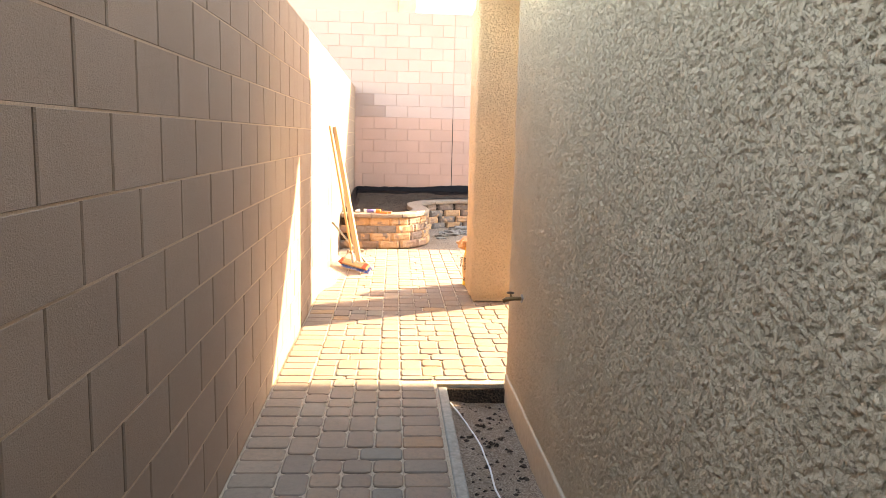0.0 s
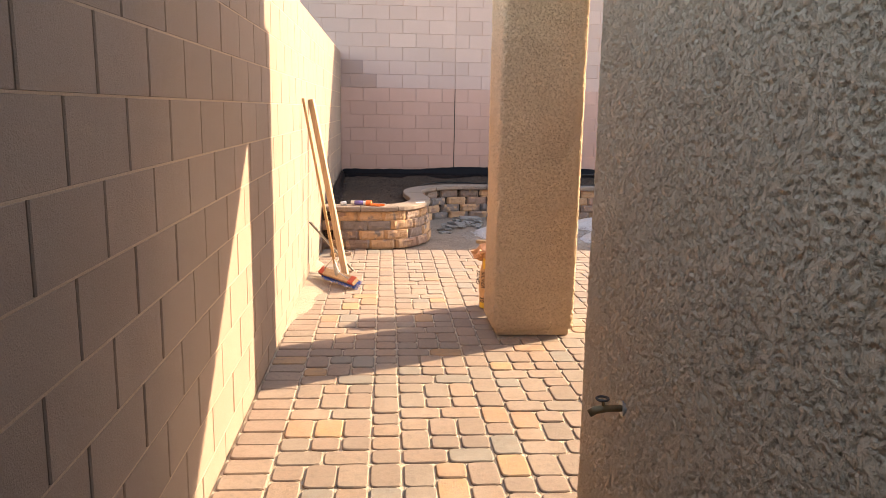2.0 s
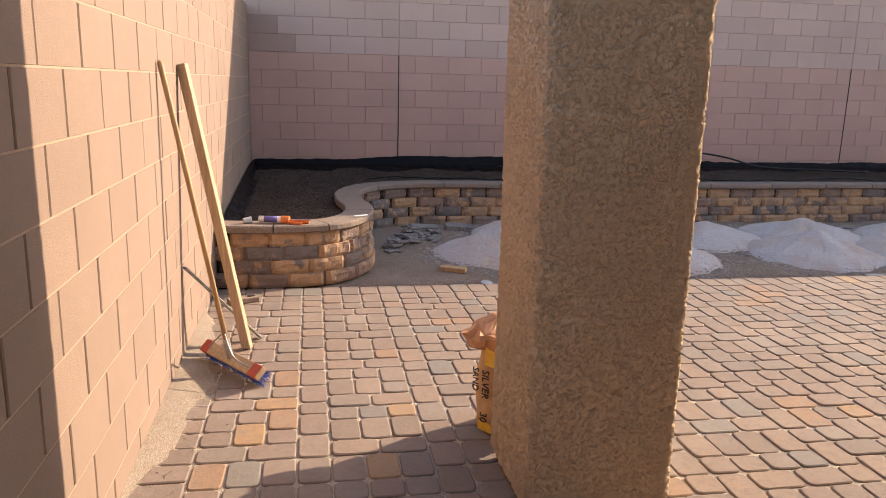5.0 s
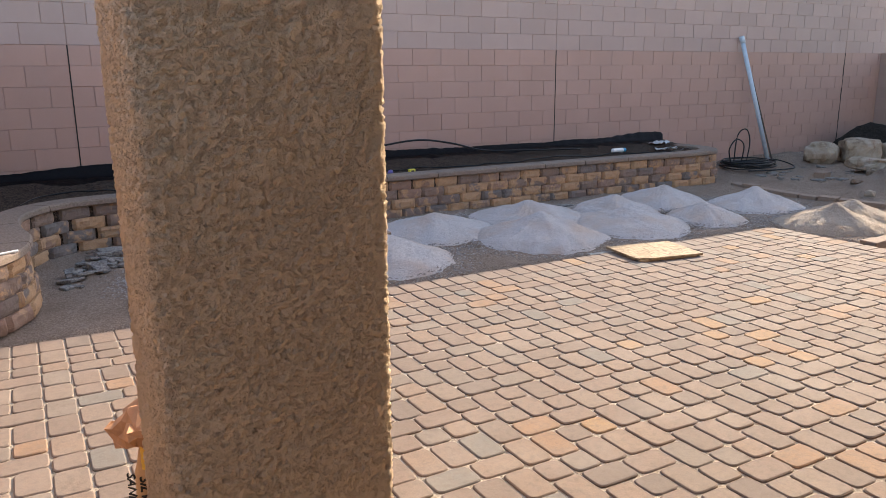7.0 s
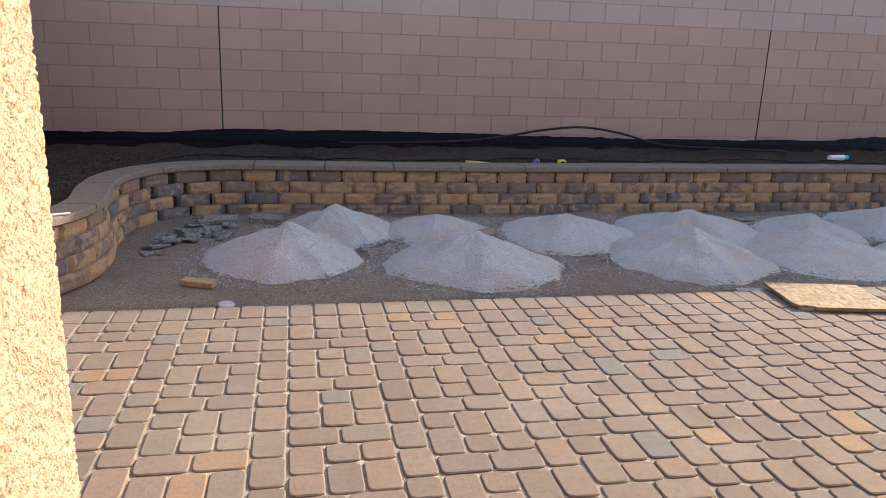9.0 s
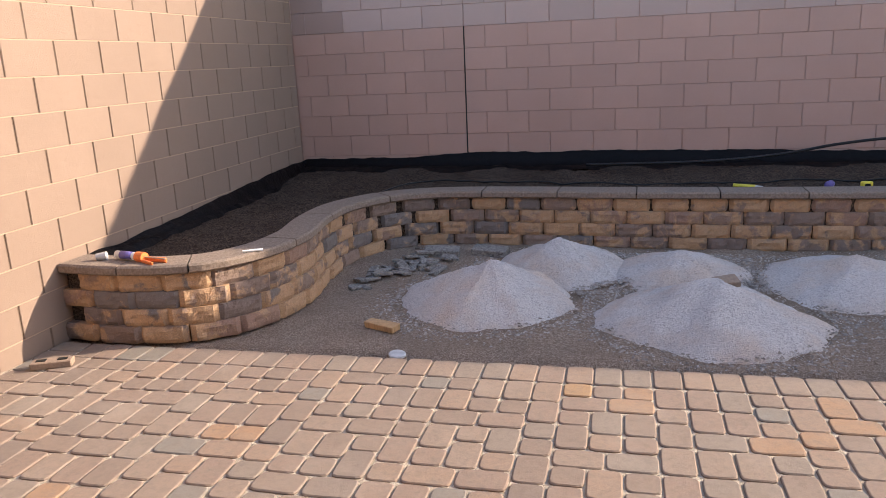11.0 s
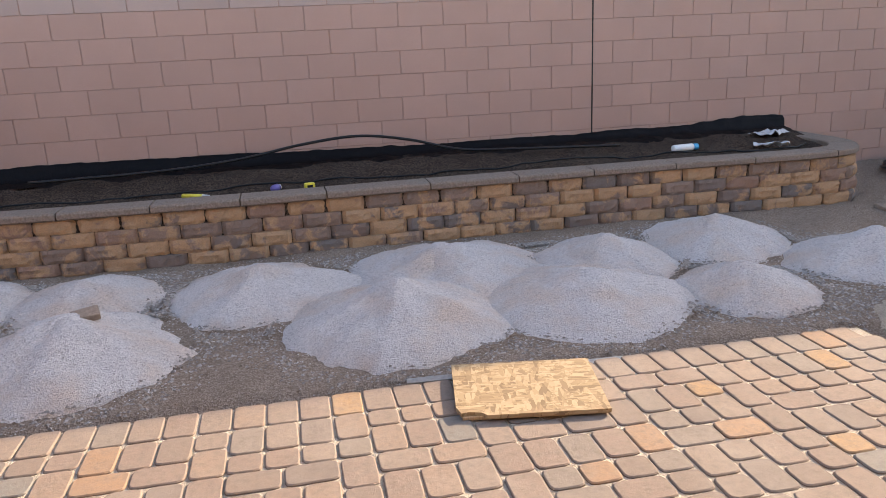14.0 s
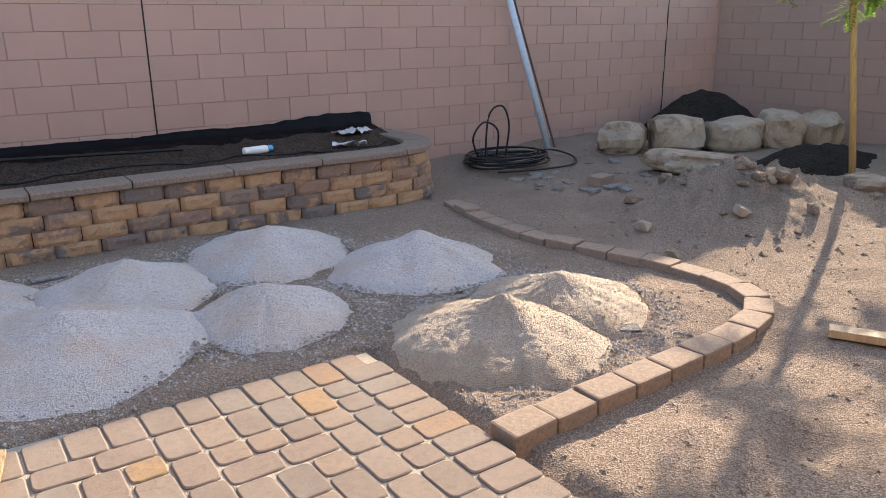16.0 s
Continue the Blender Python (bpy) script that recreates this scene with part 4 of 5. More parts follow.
# ---- hose coil, pipe, rod and odds near the far wall ----
CX, CY = 10.40, 13.02
cz = ground_height(CX, CY)
coil = thing("hose_coil", pose(CX, CY, cz), "loose coil of black irrigation hose on the dirt", "hose")
pts = []
for i in range(330):
    a = i * 0.19
    r = 0.36 + 0.07 * math.sin(i * 0.071) + 0.03 * math.sin(i * 0.31)
    pts.append((r * 1.15 * math.cos(a) + 0.03 * math.sin(i * 0.05), r * 0.8 * math.sin(a) + 0.03 * math.cos(i * 0.043), 0.015 + 0.1 * i / 330 + 0.02 * abs(math.sin(i * 0.17))))
part("coil", tube(bmesh.new(), pts, 0.0105, 6), M_RUBBER, coil, smooth=True)
part("loop", tube(bmesh.new(), catmull([(-0.3, 0.05, 0.05), (-0.42, 0.02, 0.3), (-0.3, 0.0, 0.46), (-0.12, 0.0, 0.36), (-0.1, 0.05, 0.06)], 0.03), 0.0105, 6), M_RUBBER, coil, smooth=True)
part("loop", tube(bmesh.new(), catmull([(-0.2, 0.1, 0.05), (-0.16, 0.1, 0.5), (-0.02, 0.06, 0.6), (0.06, 0.04, 0.4), (0.02, 0.05, 0.06)], 0.03), 0.0105, 6), M_RUBBER, coil, smooth=True)
part("tail", tube(bmesh.new(), catmull([(0.3, 0.1, 0.06), (0.6, 0.0, 0.1), (0.75, -0.2, 0.04), (0.55, -0.42, 0.012), (0.1, -0.45, 0.012), (-0.4, -0.3, 0.012)], 0.04), 0.0105, 6), M_RUBBER, coil, smooth=True)
pipe = thing("pvc_pipe", pose(0, 0, 0), "long grey-blue plastic pipe leaning on the block wall", "pipe")
part("tube", tube(bmesh.new(), [(11.24, 13.3, ground_height(11.24, 13.3) - 0.01), (10.8, 13.655, 2.06)], 0.034, 16), M_PVC, pipe, smooth=True)
part("socket", tube(bmesh.new(), [(10.824, 13.634, 1.965), (10.797, 13.657, 2.07)], 0.041, 16), M_PVC, pipe, smooth=True)
rod = thing("steel_channel", pose(0, 0, 0), "dark slim metal rail leaning on the block wall", "rail")
part("bar", tube(bmesh.new(), [(11.34, 13.3, ground_height(11.34, 13.3) - 0.01), (11.0, 13.68, 1.75)], 0.016, 4), M_DARK_STEEL, rod)
brick = thing("loose_brick", pose(10.58, 11.87, ground_height(10.58, 11.87) - 0.005, 0, 0, 12), "single dusty brown paver stone on the dirt", "brick")
part("body", rough(boxed((0.23, 0.15, 0.09), None, 0.012, 2), 0.004, 14), M_EDGE, brick)
for i in range(26):
    x, y = rng.uniform(10.0, 11.6), rng.uniform(11.3, 12.6)
    s = rng.uniform(0.04, 0.11)
    ob = new("stone_chip", mesh_of("stone_chip", rough(boxed((s * 1.6, s, s * 0.3), None, 0.004), 0.01, 20, i), M_RUBBLE))
    ob.matrix_world = pose(x, y, ground_height(x, y) - 0.002, rng.uniform(-8, 8), rng.uniform(-8, 8), rng.uniform(0, 180))
    tagged(ob, "flat grey stone chip on dirt", "stone chip", "stone chips by the hose")

# ---- broken stones heaped by the bed's curve ----
for i in range(46):
    u = rng.random()
    x, y = 0.72 + 0.42 * u + rng.gauss(0, 0.06), 11.45 + 0.5 * u + rng.gauss(0, 0.1)
    s = rng.uniform(0.03, 0.075)
    ob = new("stone_offcut", mesh_of("stone_offcut", rough(boxed((s * 2.2, s, s * 0.4), None, 0.004), 0.006, 20, i), M_RUBBLE))
    ob.matrix_world = pose(x, y, ground_height(x, y) + rng.uniform(-0.004, 0.03), rng.uniform(-14, 14), rng.uniform(-14, 14), rng.uniform(0, 180))
    tagged(ob, "broken grey block offcut on dusty ground", "stone offcut", "broken block offcuts")
for x, y, turn in ((1.12, 12.05, 10), (1.5, 12.12, -5)):
    ob = new("stone_slab", mesh_of("stone_slab", rough(boxed((0.28, 0.16, 0.06), None, 0.006), 0.006, 14, x), M_RUBBLE))
    ob.matrix_world = pose(x, y, ground_height(x, y) - 0.005, 2, 3, turn)
    tagged(ob, "grey block lying flat on dusty ground", "block", "spare grey blocks")
carton = thing("wood_scrap", pose(1.13, 10.42, ground_height(1.13, 10.42) - 0.002, 3, 0, -22), "small split scrap of pale wood on the dirt", "wood scrap")
part("piece", rough(boxed((0.22, 0.075, 0.04), None, 0.004), 0.006, 12), M_HANDLE, carton)
lid = thing("plastic_disc", pose(1.33, 10.05, ground_height(1.33, 10.05) + 0.002, 4, 3, 0), "round dusty grey plastic lid on the dirt", "lid")
part("disc", tube(bmesh.new(), [(0, 0, -0.002), (0, 0, 0.008), (0, 0, 0.012)], [0.048, 0.048, 0.043], 24), M_CLEAR, lid)
tile = thing("stone_piece", pose(3.12, 10.9, drop(3.12, 10.9) - 0.02, 12, -6, 15), "brown broken paver resting on a gravel heap", "stone")
part("slab", rough(boxed((0.14, 0.1, 0.04), None, 0.01, 2), 0.006, 14), M_EDGE, tile)
for x, y, turn, w in ((5.95, 11.95, 12, 0.2), (8.2, 9.42, -25, 0.12)):
    ob = new("stone_sliver", mesh_of("stone_sliver", rough(boxed((w, 0.07, 0.02), None, 0.004), 0.006, 20), M_RUBBLE))
    ob.matrix_world = pose(x, y, ground_height(x, y) + 0.004, 3, 2, turn)
    tagged(ob, "thin grey stone sliver on the dirt", "stone", "stone slivers")

# ---- strand board and metal strip at the patio edge ----
osb = thing("strand_board", pose(5.15, 9.73, 0.0, 0, 0, -10.5), "piece of strand board with a broken corner on pavers", "board")
outline = [(-0.31, 0.265), (0.33, 0.265), (0.325, -0.235), (-0.18, -0.24), (-0.2, -0.215), (-0.25, -0.205), (-0.285, -0.215), (-0.305, -0.16)]
bm = bmesh.new()
low = [bm.verts.new((x, y, 0.012)) for x, y in outline]
top = [bm.verts.new((x, y, 0.03)) for x, y in outline]
bm.faces.new(low[::-1]), bm.faces.new(top)
for i in range(len(outline)):
    j = (i + 1) % len(outline)
    bm.faces.new((low[i], low[j], top[j], top[i]))
part("panel", bm, M_OSB, osb)
part("batten", boxed((0.56, 0.035, 0.016), pose(0.0, -0.2, -0.003), 0.002), M_WOOD, osb, "thin strip under the board's edge")
strip = thing("metal_strip", pose(5.2, 9.985, -0.012, 0, 0, -3), "thin pale metal strip along the paver edge", "strip")
part("strip", boxed((1.05, 0.05, 0.006), pose(0, 0, 0), 0.001), M_STEEL, strip)

# ---- small tools left on the raised bed ----


def bed_level(x, y):
    k = int(np.argmin([(v[0] - x) ** 2 + (v[1] - y) ** 2 for v in sv]))
    return sv[k][2]


level = tagged(thing("yellow_marker", pose(3.5, 12.82, bed_level(3.5, 12.82) + 0.018, 0, 0, -28), "yellow marker tube on the bed's soil", "marker"))
part("barrel", tube(bmesh.new(), [(-0.1, 0, 0), (0.08, 0, 0)], 0.017, 12), M_YELLOW, level, smooth=True)
part("cap", tube(bmesh.new(), [(0.08, 0, 0), (0.1, 0, 0), (0.135, 0, 0)], [0.016, 0.014, 0.012], 12), M_CLEAR, level)
spool = thing("glue_can", pose(4.12, 12.8, bed_level(4.12, 12.8) + 0.026, 0, 0, 60), "small purple and white can on the soil", "can")
part("body", tube(bmesh.new(), [(-0.035, 0, 0), (0.03, 0, 0)], 0.03, 16), M_PURPLE, spool, smooth=True)
part("lid", tube(bmesh.new(), [(0.031, 0, 0), (0.05, 0, 0)], 0.024, 16), M_WHITE, spool)
tape = thing("tape_measure", pose(4.38, 12.78, bed_level(4.38, 12.78), 0, 0, 8), "small yellow and black tape measure on soil", "tape measure")
part("case", boxed((0.085, 0.045, 0.06), None, 0.014, 3), M_YELLOW, tape)
part("side_pad", boxed((0.05, 0.05, 0.034), pose(0, 0, 0.014), 0.006), M_RUBBER, tape, "black rubber grip")
part("tab", boxed((0.03, 0.02, 0.006), pose(0.055, 0, 0.006), 0.001), M_YELLOW, tape)
can = thing("spray_can", pose(7.75, 13.05, bed_level(7.75, 13.05) + 0.032, 0, 0, 8), "white spray can with blue cap lying on soil", "can")
part("body", tube(bmesh.new(), [(-0.13, 0, 0), (-0.125, 0, 0), (0.07, 0, 0), (0.085, 0, 0)], [0.029, 0.033, 0.033, 0.024], 18), M_WHITE, can, smooth=True)
part("cap", tube(bmesh.new(), [(0.086, 0, 0), (0.13, 0, 0)], 0.028, 18), M_CYAN, can)
for x, y, sx, sy, turn in ((8.78, 13.32, 0.34, 0.2, 12), (8.55, 12.95, 0.3, 0.12, -30)):
    bm = bmesh.new()
    bmesh.ops.create_grid(bm, x_segments=12, y_segments=8, size=0.5)
    for v in bm.verts:
        p = Vector((v.co.x * sx, v.co.y * sy, 0))
        v.co = (p.x, p.y, 0.035 + 0.05 * abs(noise.noise(p * 9 + Vector((x, 0, 0)))) + 0.03 * noise.noise(p * 20))
    ext = bmesh.ops.solidify(bm, geom=bm.faces[:], thickness=0.002)
    film = new("plastic_sheet", mesh_of("plastic_sheet", bm, M_CLEAR))
    film.matrix_world = pose(x, y, bed_level(x, y) - 0.012, 0, 0, turn)
    tagged(film, "crumpled scrap of greyish plastic sheet on soil", "plastic sheet", "plastic scraps")
drip = thing("drip_tube", pose(0, 0, 0), "black drip tube arching over the weed fabric", "tube")
part("hose", tube(bmesh.new(), catmull([(2.2, 13.3, 0.545), (3.2, 13.32, 0.56), (3.85, 13.42, 0.6), (4.35, 13.46, 0.68), (4.85, 13.48, 0.72), (5.3, 13.46, 0.66), (5.75, 13.4, 0.55), (6.3, 13.3, 0.53), (7.2, 13.2, 0.51)], 0.06), 0.0125, 8), M_RUBBER, drip, smooth=True)
drip2 = thing("drip_tube", pose(0, 0, 0), "thin black drip line lying along the bed", "tube")
part("hose", tube(bmesh.new(), [(p.x, p.y, bed_level(p.x, p.y) + 0.008) for p in catmull([(0.35, 12.45, 0), (0.7, 13.05, 0), (1.6, 13.0, 0), (2.6, 12.95, 0), (4.2, 13.05, 0), (5.4, 12.98, 0), (6.8, 13.05, 0), (8.4, 12.9, 0), (8.95, 13.0, 0)], 0.12)], 0.008, 6), M_RUBBER, drip2, smooth=True)
gun_z = CAP_Z + 0.058
gun = thing("caulking_gun", pose(-0.22, 10.12, gun_z, 0, 0, -14), "orange caulking gun with a printed tube on the cap stones", "caulking gun")
cartridge = part("cartridge", tube(bmesh.new(), [(-0.2, 0, 0.028), (-0.02, 0, 0.028), (0.0, 0, 0.028)], [0.024, 0.024, 0.02], 16), M_WHITE, gun, "white printed sealant tube", True)
part("band", tube(bmesh.new(), [(-0.16, 0, 0.028), (-0.06, 0, 0.028)], 0.0246, 16), M_PURPLE, cartridge, smooth=True)
part("cradle", tube(bmesh.new(), [(-0.03, 0, 0.028), (0.03, 0, 0.028)], 0.03, 14), M_ORANGE, gun)
part("grip", boxed((0.15, 0.02, 0.03), pose(0.1, 0.02, 0.0, 0, 0, 6), 0.006), M_ORANGE, gun)
part("trigger", boxed((0.12, 0.014, 0.02), pose(0.08, -0.03, 0.0, 0, 0, -14), 0.004), M_ORANGE, gun)
part("rod", tube(bmesh.new(), [(0.03, 0, 0.03), (0.19, 0.005, 0.03)], 0.004, 8), M_STEEL, gun)
nozzle = thing("clear_cup", pose(-0.5, 10.14, gun_z, 0, 0, 20), "small crumpled clear plastic cup on the cap", "cup")
part("cup", tube(bmesh.new(), [(-0.03, 0, 0.02), (0.03, 0, 0.024)], [0.02, 0.026], 12), M_CLEAR, nozzle)
for x, y, turn in ((0.36, 10.38, 28),):
    chip = thing("white_stick", pose(x, y, gun_z, 0, 0, turn), "short white plastic stick on the chipped cap", "stick")
    part("stick", tube(bmesh.new(), [(-0.06, 0, 0.008), (0.06, 0, 0.008)], 0.008, 8), M_WHITE, chip)

# ---- push broom, lath, folding square and brick by the west wall ----
broom = thing("push_broom", pose(0, 0, 0), "push broom with blue bristles leaning on the block wall", "broom")
B0, B1 = Vector((-0.6, 8.55, 0.075)), Vector((-0.28, 8.1, 0.05))
bd = (B1 - B0)
turn = math.degrees(math.atan2(bd.y, bd.x))
head_m = Matrix.Translation((B0 + B1) / 2) @ pose(0, 0, 0, 42, 0, turn)
broom_head = part("head", box(bmesh.new(), (0.56, 0.07, 0.035), head_m, 0.006, 2), M_WOOD, broom)
part("end_mark", box(bmesh.new(), (0.075, 0.073, 0.038), head_m @ pose(-0.24, 0, -0.0015), 0.006, 2), M_RED, broom_head, "red painted end")
part("end_mark", box(bmesh.new(), (0.075, 0.073, 0.038), head_m @ pose(0.24, 0, -0.0015), 0.006, 2), M_RED, broom_head, "red painted end")
bm = bmesh.new()
for i in range(90):
    for j in range(6):
        p = Vector((-0.27 + 0.54 * i / 89 + rng.uniform(-0.003, 0.003), -0.028 + 0.011 * j, 0.002))
        q = p + Vector((rng.gauss(0, 0.005), rng.gauss(0, 0.006) + (j - 2.5) * 0.005, -0.055 + rng.uniform(-0.006, 0.004)))
        a, b = head_m @ p, head_m @ q
        rings = [[bm.verts.new(e + Vector((math.cos(k * 2.1), math.sin(k * 2.1), 0)) * 0.002) for k in range(3)] for e in (a, b)]
        for k in range(3):
            bm.faces.new((rings[0][k], rings[0][(k + 1) % 3], rings[1][(k + 1) % 3], rings[1][k]))
part("bristles", bm, M_BLUE, broom_head, "blue plastic bristles")
grip = head_m @ Vector((0, 0, 0.03))
part("stick", tube(bmesh.new(), [grip, grip.lerp(Vector((-0.71, 8.235, 1.58)), 0.5), (-0.712, 8.235, 1.58), (-0.713, 8.235, 1.59)], [0.0135, 0.0135, 0.0135, 0.008], 12), M_HANDLE, broom, smooth=True)
part("socket", tube(bmesh.new(), [grip, grip.lerp(Vector((-0.71, 8.235, 1.58)), 0.07)], 0.018, 12), M_STEEL, broom)
up = grip.lerp(Vector((-0.71, 8.235, 1.58)), 0.1)
for side in (-0.19, 0.19):
    part("brace", tube(bmesh.new(), catmull([head_m @ Vector((side, 0, 0.036)), head_m @ Vector((side * 0.6, 0, 0.1)), up], 0.02), 0.004, 6), M_STEEL, broom_head)
lath = thing("wooden_lath", pose(0, 0, 0), "long pale wooden lath leaning on the block wall", "lath")
a, b = Vector((-0.4, 8.68, 0.0)), Vector((-0.705, 8.81, 1.585))
m = look(a, b)
part("lath", box(bmesh.new(), (0.04, 0.055, (b - a).length), Matrix.Translation(a) @ (b - a).to_track_quat("Z", "Y").to_matrix().to_4x4(), 0.004), M_WOOD, lath)
angle = thing("metal_bar", pose(0, 0, 0), "grey metal bar leaning low on the wall", "metal bar")
a, b = Vector((-0.34, 8.86, 0.004)), Vector((-0.712, 8.62, 0.5))
part("bar", box(bmesh.new(), (0.045, 0.012, (b - a).length), Matrix.Translation(a) @ (b - a).to_track_quat("Z", "Y").to_matrix().to_4x4(), 0.002), M_ZINC, angle)
cored = thing("loose_paver", pose(-0.5, 9.62, -0.002, 0, 0, 24), "narrow brown brick lying on the pavers", "brick")
part("body", rough(boxed((0.21, 0.075, 0.04), None, 0.005), 0.003, 16), M_EDGE, cored)
# black plates laid on top, standing for the shade inside core holes
part("slot_shade", boxed((0.05, 0.03, 0.004), pose(-0.055, 0, 0.04)), M_INK, cored)
part("slot_shade", boxed((0.05, 0.03, 0.004), pose(0.055, 0, 0.04)), M_INK, cored)

# ---- sand swept against the wall ----
dv, df = [], []
for i in range(151):
    y = 6.7 + 0.02 * i
    wide = 0.06 + 0.16 * max(0.0, 1 - abs(y - 8.2) / 1.3) + 0.05 * noise.noise(Vector((y * 3, 0, 6))) + 0.03 * noise.noise(Vector((y * 11, 0, 1)))
    ends = ramp01(y, 6.7, 7.5) * (1 - ramp01(y, 9.1, 9.7))
    for k in range(9):
        u = k / 8
        x = WEST + 0.001 + max(0.01, wide * ends) * u
        dv.append((x, y, 0.022 * ends * (1 - u) ** 1.4 + 0.006 * noise.noise(Vector((x * 14, y * 14, 0))) * (1 - u) + 0.003 * (1 - u) - 0.006 * u ** 3 - 0.012 * (1 - ends)))
df = [(i * 9 + k, i * 9 + k + 1, i * 9 + k + 10, i * 9 + k + 9) for i in range(150) for k in range(8)]
tagged(new("swept_sand", data_of("swept_sand", dv, df, M_DUST, True)), "dusty sand swept against the foot of the wall", "sand", kind="stuff")
spots = [(WEST + abs(rng.gauss(0, 0.12)) + 0.01, rng.uniform(6.8, 9.6), 0.001) for _ in range(500)]
stone_field("sand_grit", spots, [rng.uniform(0.002, 0.006) for _ in spots], M_DUST, "coarse grit scattered over pavers by the wall", "grit")

# ---- opened sand bag behind the patio column ----
bag = thing("sand_bag", pose(0.87, 7.53, 0.0, 0, 0, 36) @ Matrix.Diagonal((1, 1, 0.84, 1)), "opened tan sand bag with printed letters by the column", "bag")
bm = bmesh.new()
rings_b = []
for j in range(15):
    u = j / 14
    w, d = 0.145 + 0.02 * math.sin(u * 3.1) - 0.02 * u, 0.14 + 0.02 * math.sin(u * 3.1) - 0.015 * u
    row = []
    for k in range(28):
        c, s_ = math.cos(math.tau * k / 28), math.sin(math.tau * k / 28)
        p = Vector((math.copysign(abs(c) ** 0.6, c) * w, math.copysign(abs(s_) ** 0.6, s_) * d, 0.50 * u))
        p += Vector(noise.noise_vector(p * 11)) * 0.012
        p.z = max(0.0, p.z)
        row.append(bm.verts.new(p))
    rings_b.append(row)
for a, b in zip(rings_b, rings_b[1:]):
    for k in range(28):
        bm.faces.new((a[k], a[(k + 1) % 28], b[(k + 1) % 28], b[k]))
bm.faces.new(rings_b[0][::-1]), bm.faces.new(rings_b[-1])
body = part("body", bm, M_BAG, bag, smooth=True)
bm = bmesh.new()
bmesh.ops.create_uvsphere(bm, u_segments=22, v_segments=12, radius=1)
for v in bm.verts:
    p = v.co.copy()
    v.co = Vector((p.x * 0.15 - 0.05, p.y * 0.15 + 0.06, p.z * 0.075 + 0.52)) + Vector(noise.noise_vector(p * 1.7)) * 0.05 + Vector(noise.noise_vector(p * 5)) * 0.012
part("flap", bm, M_BAG_FLAP, bag, "crumpled orange-brown bag mouth")
part("stripe", boxed((0.008, 0.12, 0.1), pose(-0.158, -0.01, 0.38), 0.002), M_BAG_YELLOW, body, "yellow printed patch")
part("stripe", boxed((0.008, 0.16, 0.05), pose(-0.156, 0, 0.01), 0.002), M_BAG_YELLOW, body, "yellow printed patch")
for text, x, y, z, size in (("SILVER", -0.172, 0.05, 0.36, 0.055), ("SAND", -0.172, 0.105, 0.36, 0.05), ("30", -0.168, 0.06, 0.12, 0.055)):
    curve = bpy.data.curves.new("print", "FONT")
    curve.body = text
    curve.size = size
    curve.extrude = 0.002
    curve.materials.append(M_INK)
    raw = new("lettering", curve)
    bpy.context.view_layer.update()
    letters = bpy.data.meshes.new_from_object(raw.evaluated_get(bpy.context.evaluated_depsgraph_get()))
    bpy.data.objects.remove(raw)
    ob = new("print", letters)
    ob.parent = body
    ob.matrix_basis = Matrix.Translation((x, y, z)) @ Matrix(((0, 0, -1, 0), (0, -1, 0, 0), (-1, 0, 0, 0), (0, 0, 0, 1)))
    tagged(ob, "black printed lettering")


# ---- paving: sand bed and pavers ----
floor = structure("floor", span_box(WEST + 0.004, PATIO_EAST - 0.02, HOUSE_Y - 0.05, PATIO_END - 0.015, -0.085, -0.009), M_SAND, "patio bed of pale joint sand under the pavers")
part("alley_bed", span_box(WEST + 0.004, 0.262, -3, HOUSE_Y - 0.052, -0.085, -0.009), M_SAND, floor)
# dark strip hiding the pale slab front, stands for the shaded gap
part("trench_gap_shade", span_box(0.27, HOUSE_X + 0.01, HOUSE_Y - 0.085, HOUSE_Y - 0.053, -0.2, -0.03), M_SOIL, floor, "dark strip added for the shaded gap at the trench end")
CELL = 0.069


def paver_mesh(w, d, r=0.026):
    outline = rounded_rect(w, d, r, 3)
    k = len(outline)
    inner = [(x * (1 - 0.011 / w), y * (1 - 0.011 / d)) for x, y in outline]
    v = [(x, y, -0.045) for x, y in outline] + [(x, y, -0.0045) for x, y in outline] + [(x, y, 0.0) for x, y in inner]
    f = [tuple(range(2 * k, 3 * k))]
    for b in (0, k):
        f += [(b + i, b + (i + 1) % k, b + k + (i + 1) % k, b + k + i) for i in range(k)]
    return data_of("paver", v, f, M_PAVER)


GAP = 0.0072
sizes_cells = {(2, 2): paver_mesh(2 * CELL - GAP, 2 * CELL - GAP), (3, 2): paver_mesh(3 * CELL - GAP, 2 * CELL - GAP), (2, 3): paver_mesh(2 * CELL - GAP, 3 * CELL - GAP)}
soldier_x = paver_mesh(3 * CELL - GAP, 2 * CELL - GAP, 0.02)
soldier_y = paver_mesh(2 * CELL - GAP, 3 * CELL - GAP, 0.02)


def settle(x, y):
    return Matrix.Translation((x + rng.uniform(-0.002, 0.002), y + rng.uniform(-0.002, 0.002), rng.uniform(-0.003, 0.001))) @ Euler((rng.gauss(0, 0.006), rng.gauss(0, 0.006), rng.gauss(0, 0.012))).to_matrix().to_4x4()


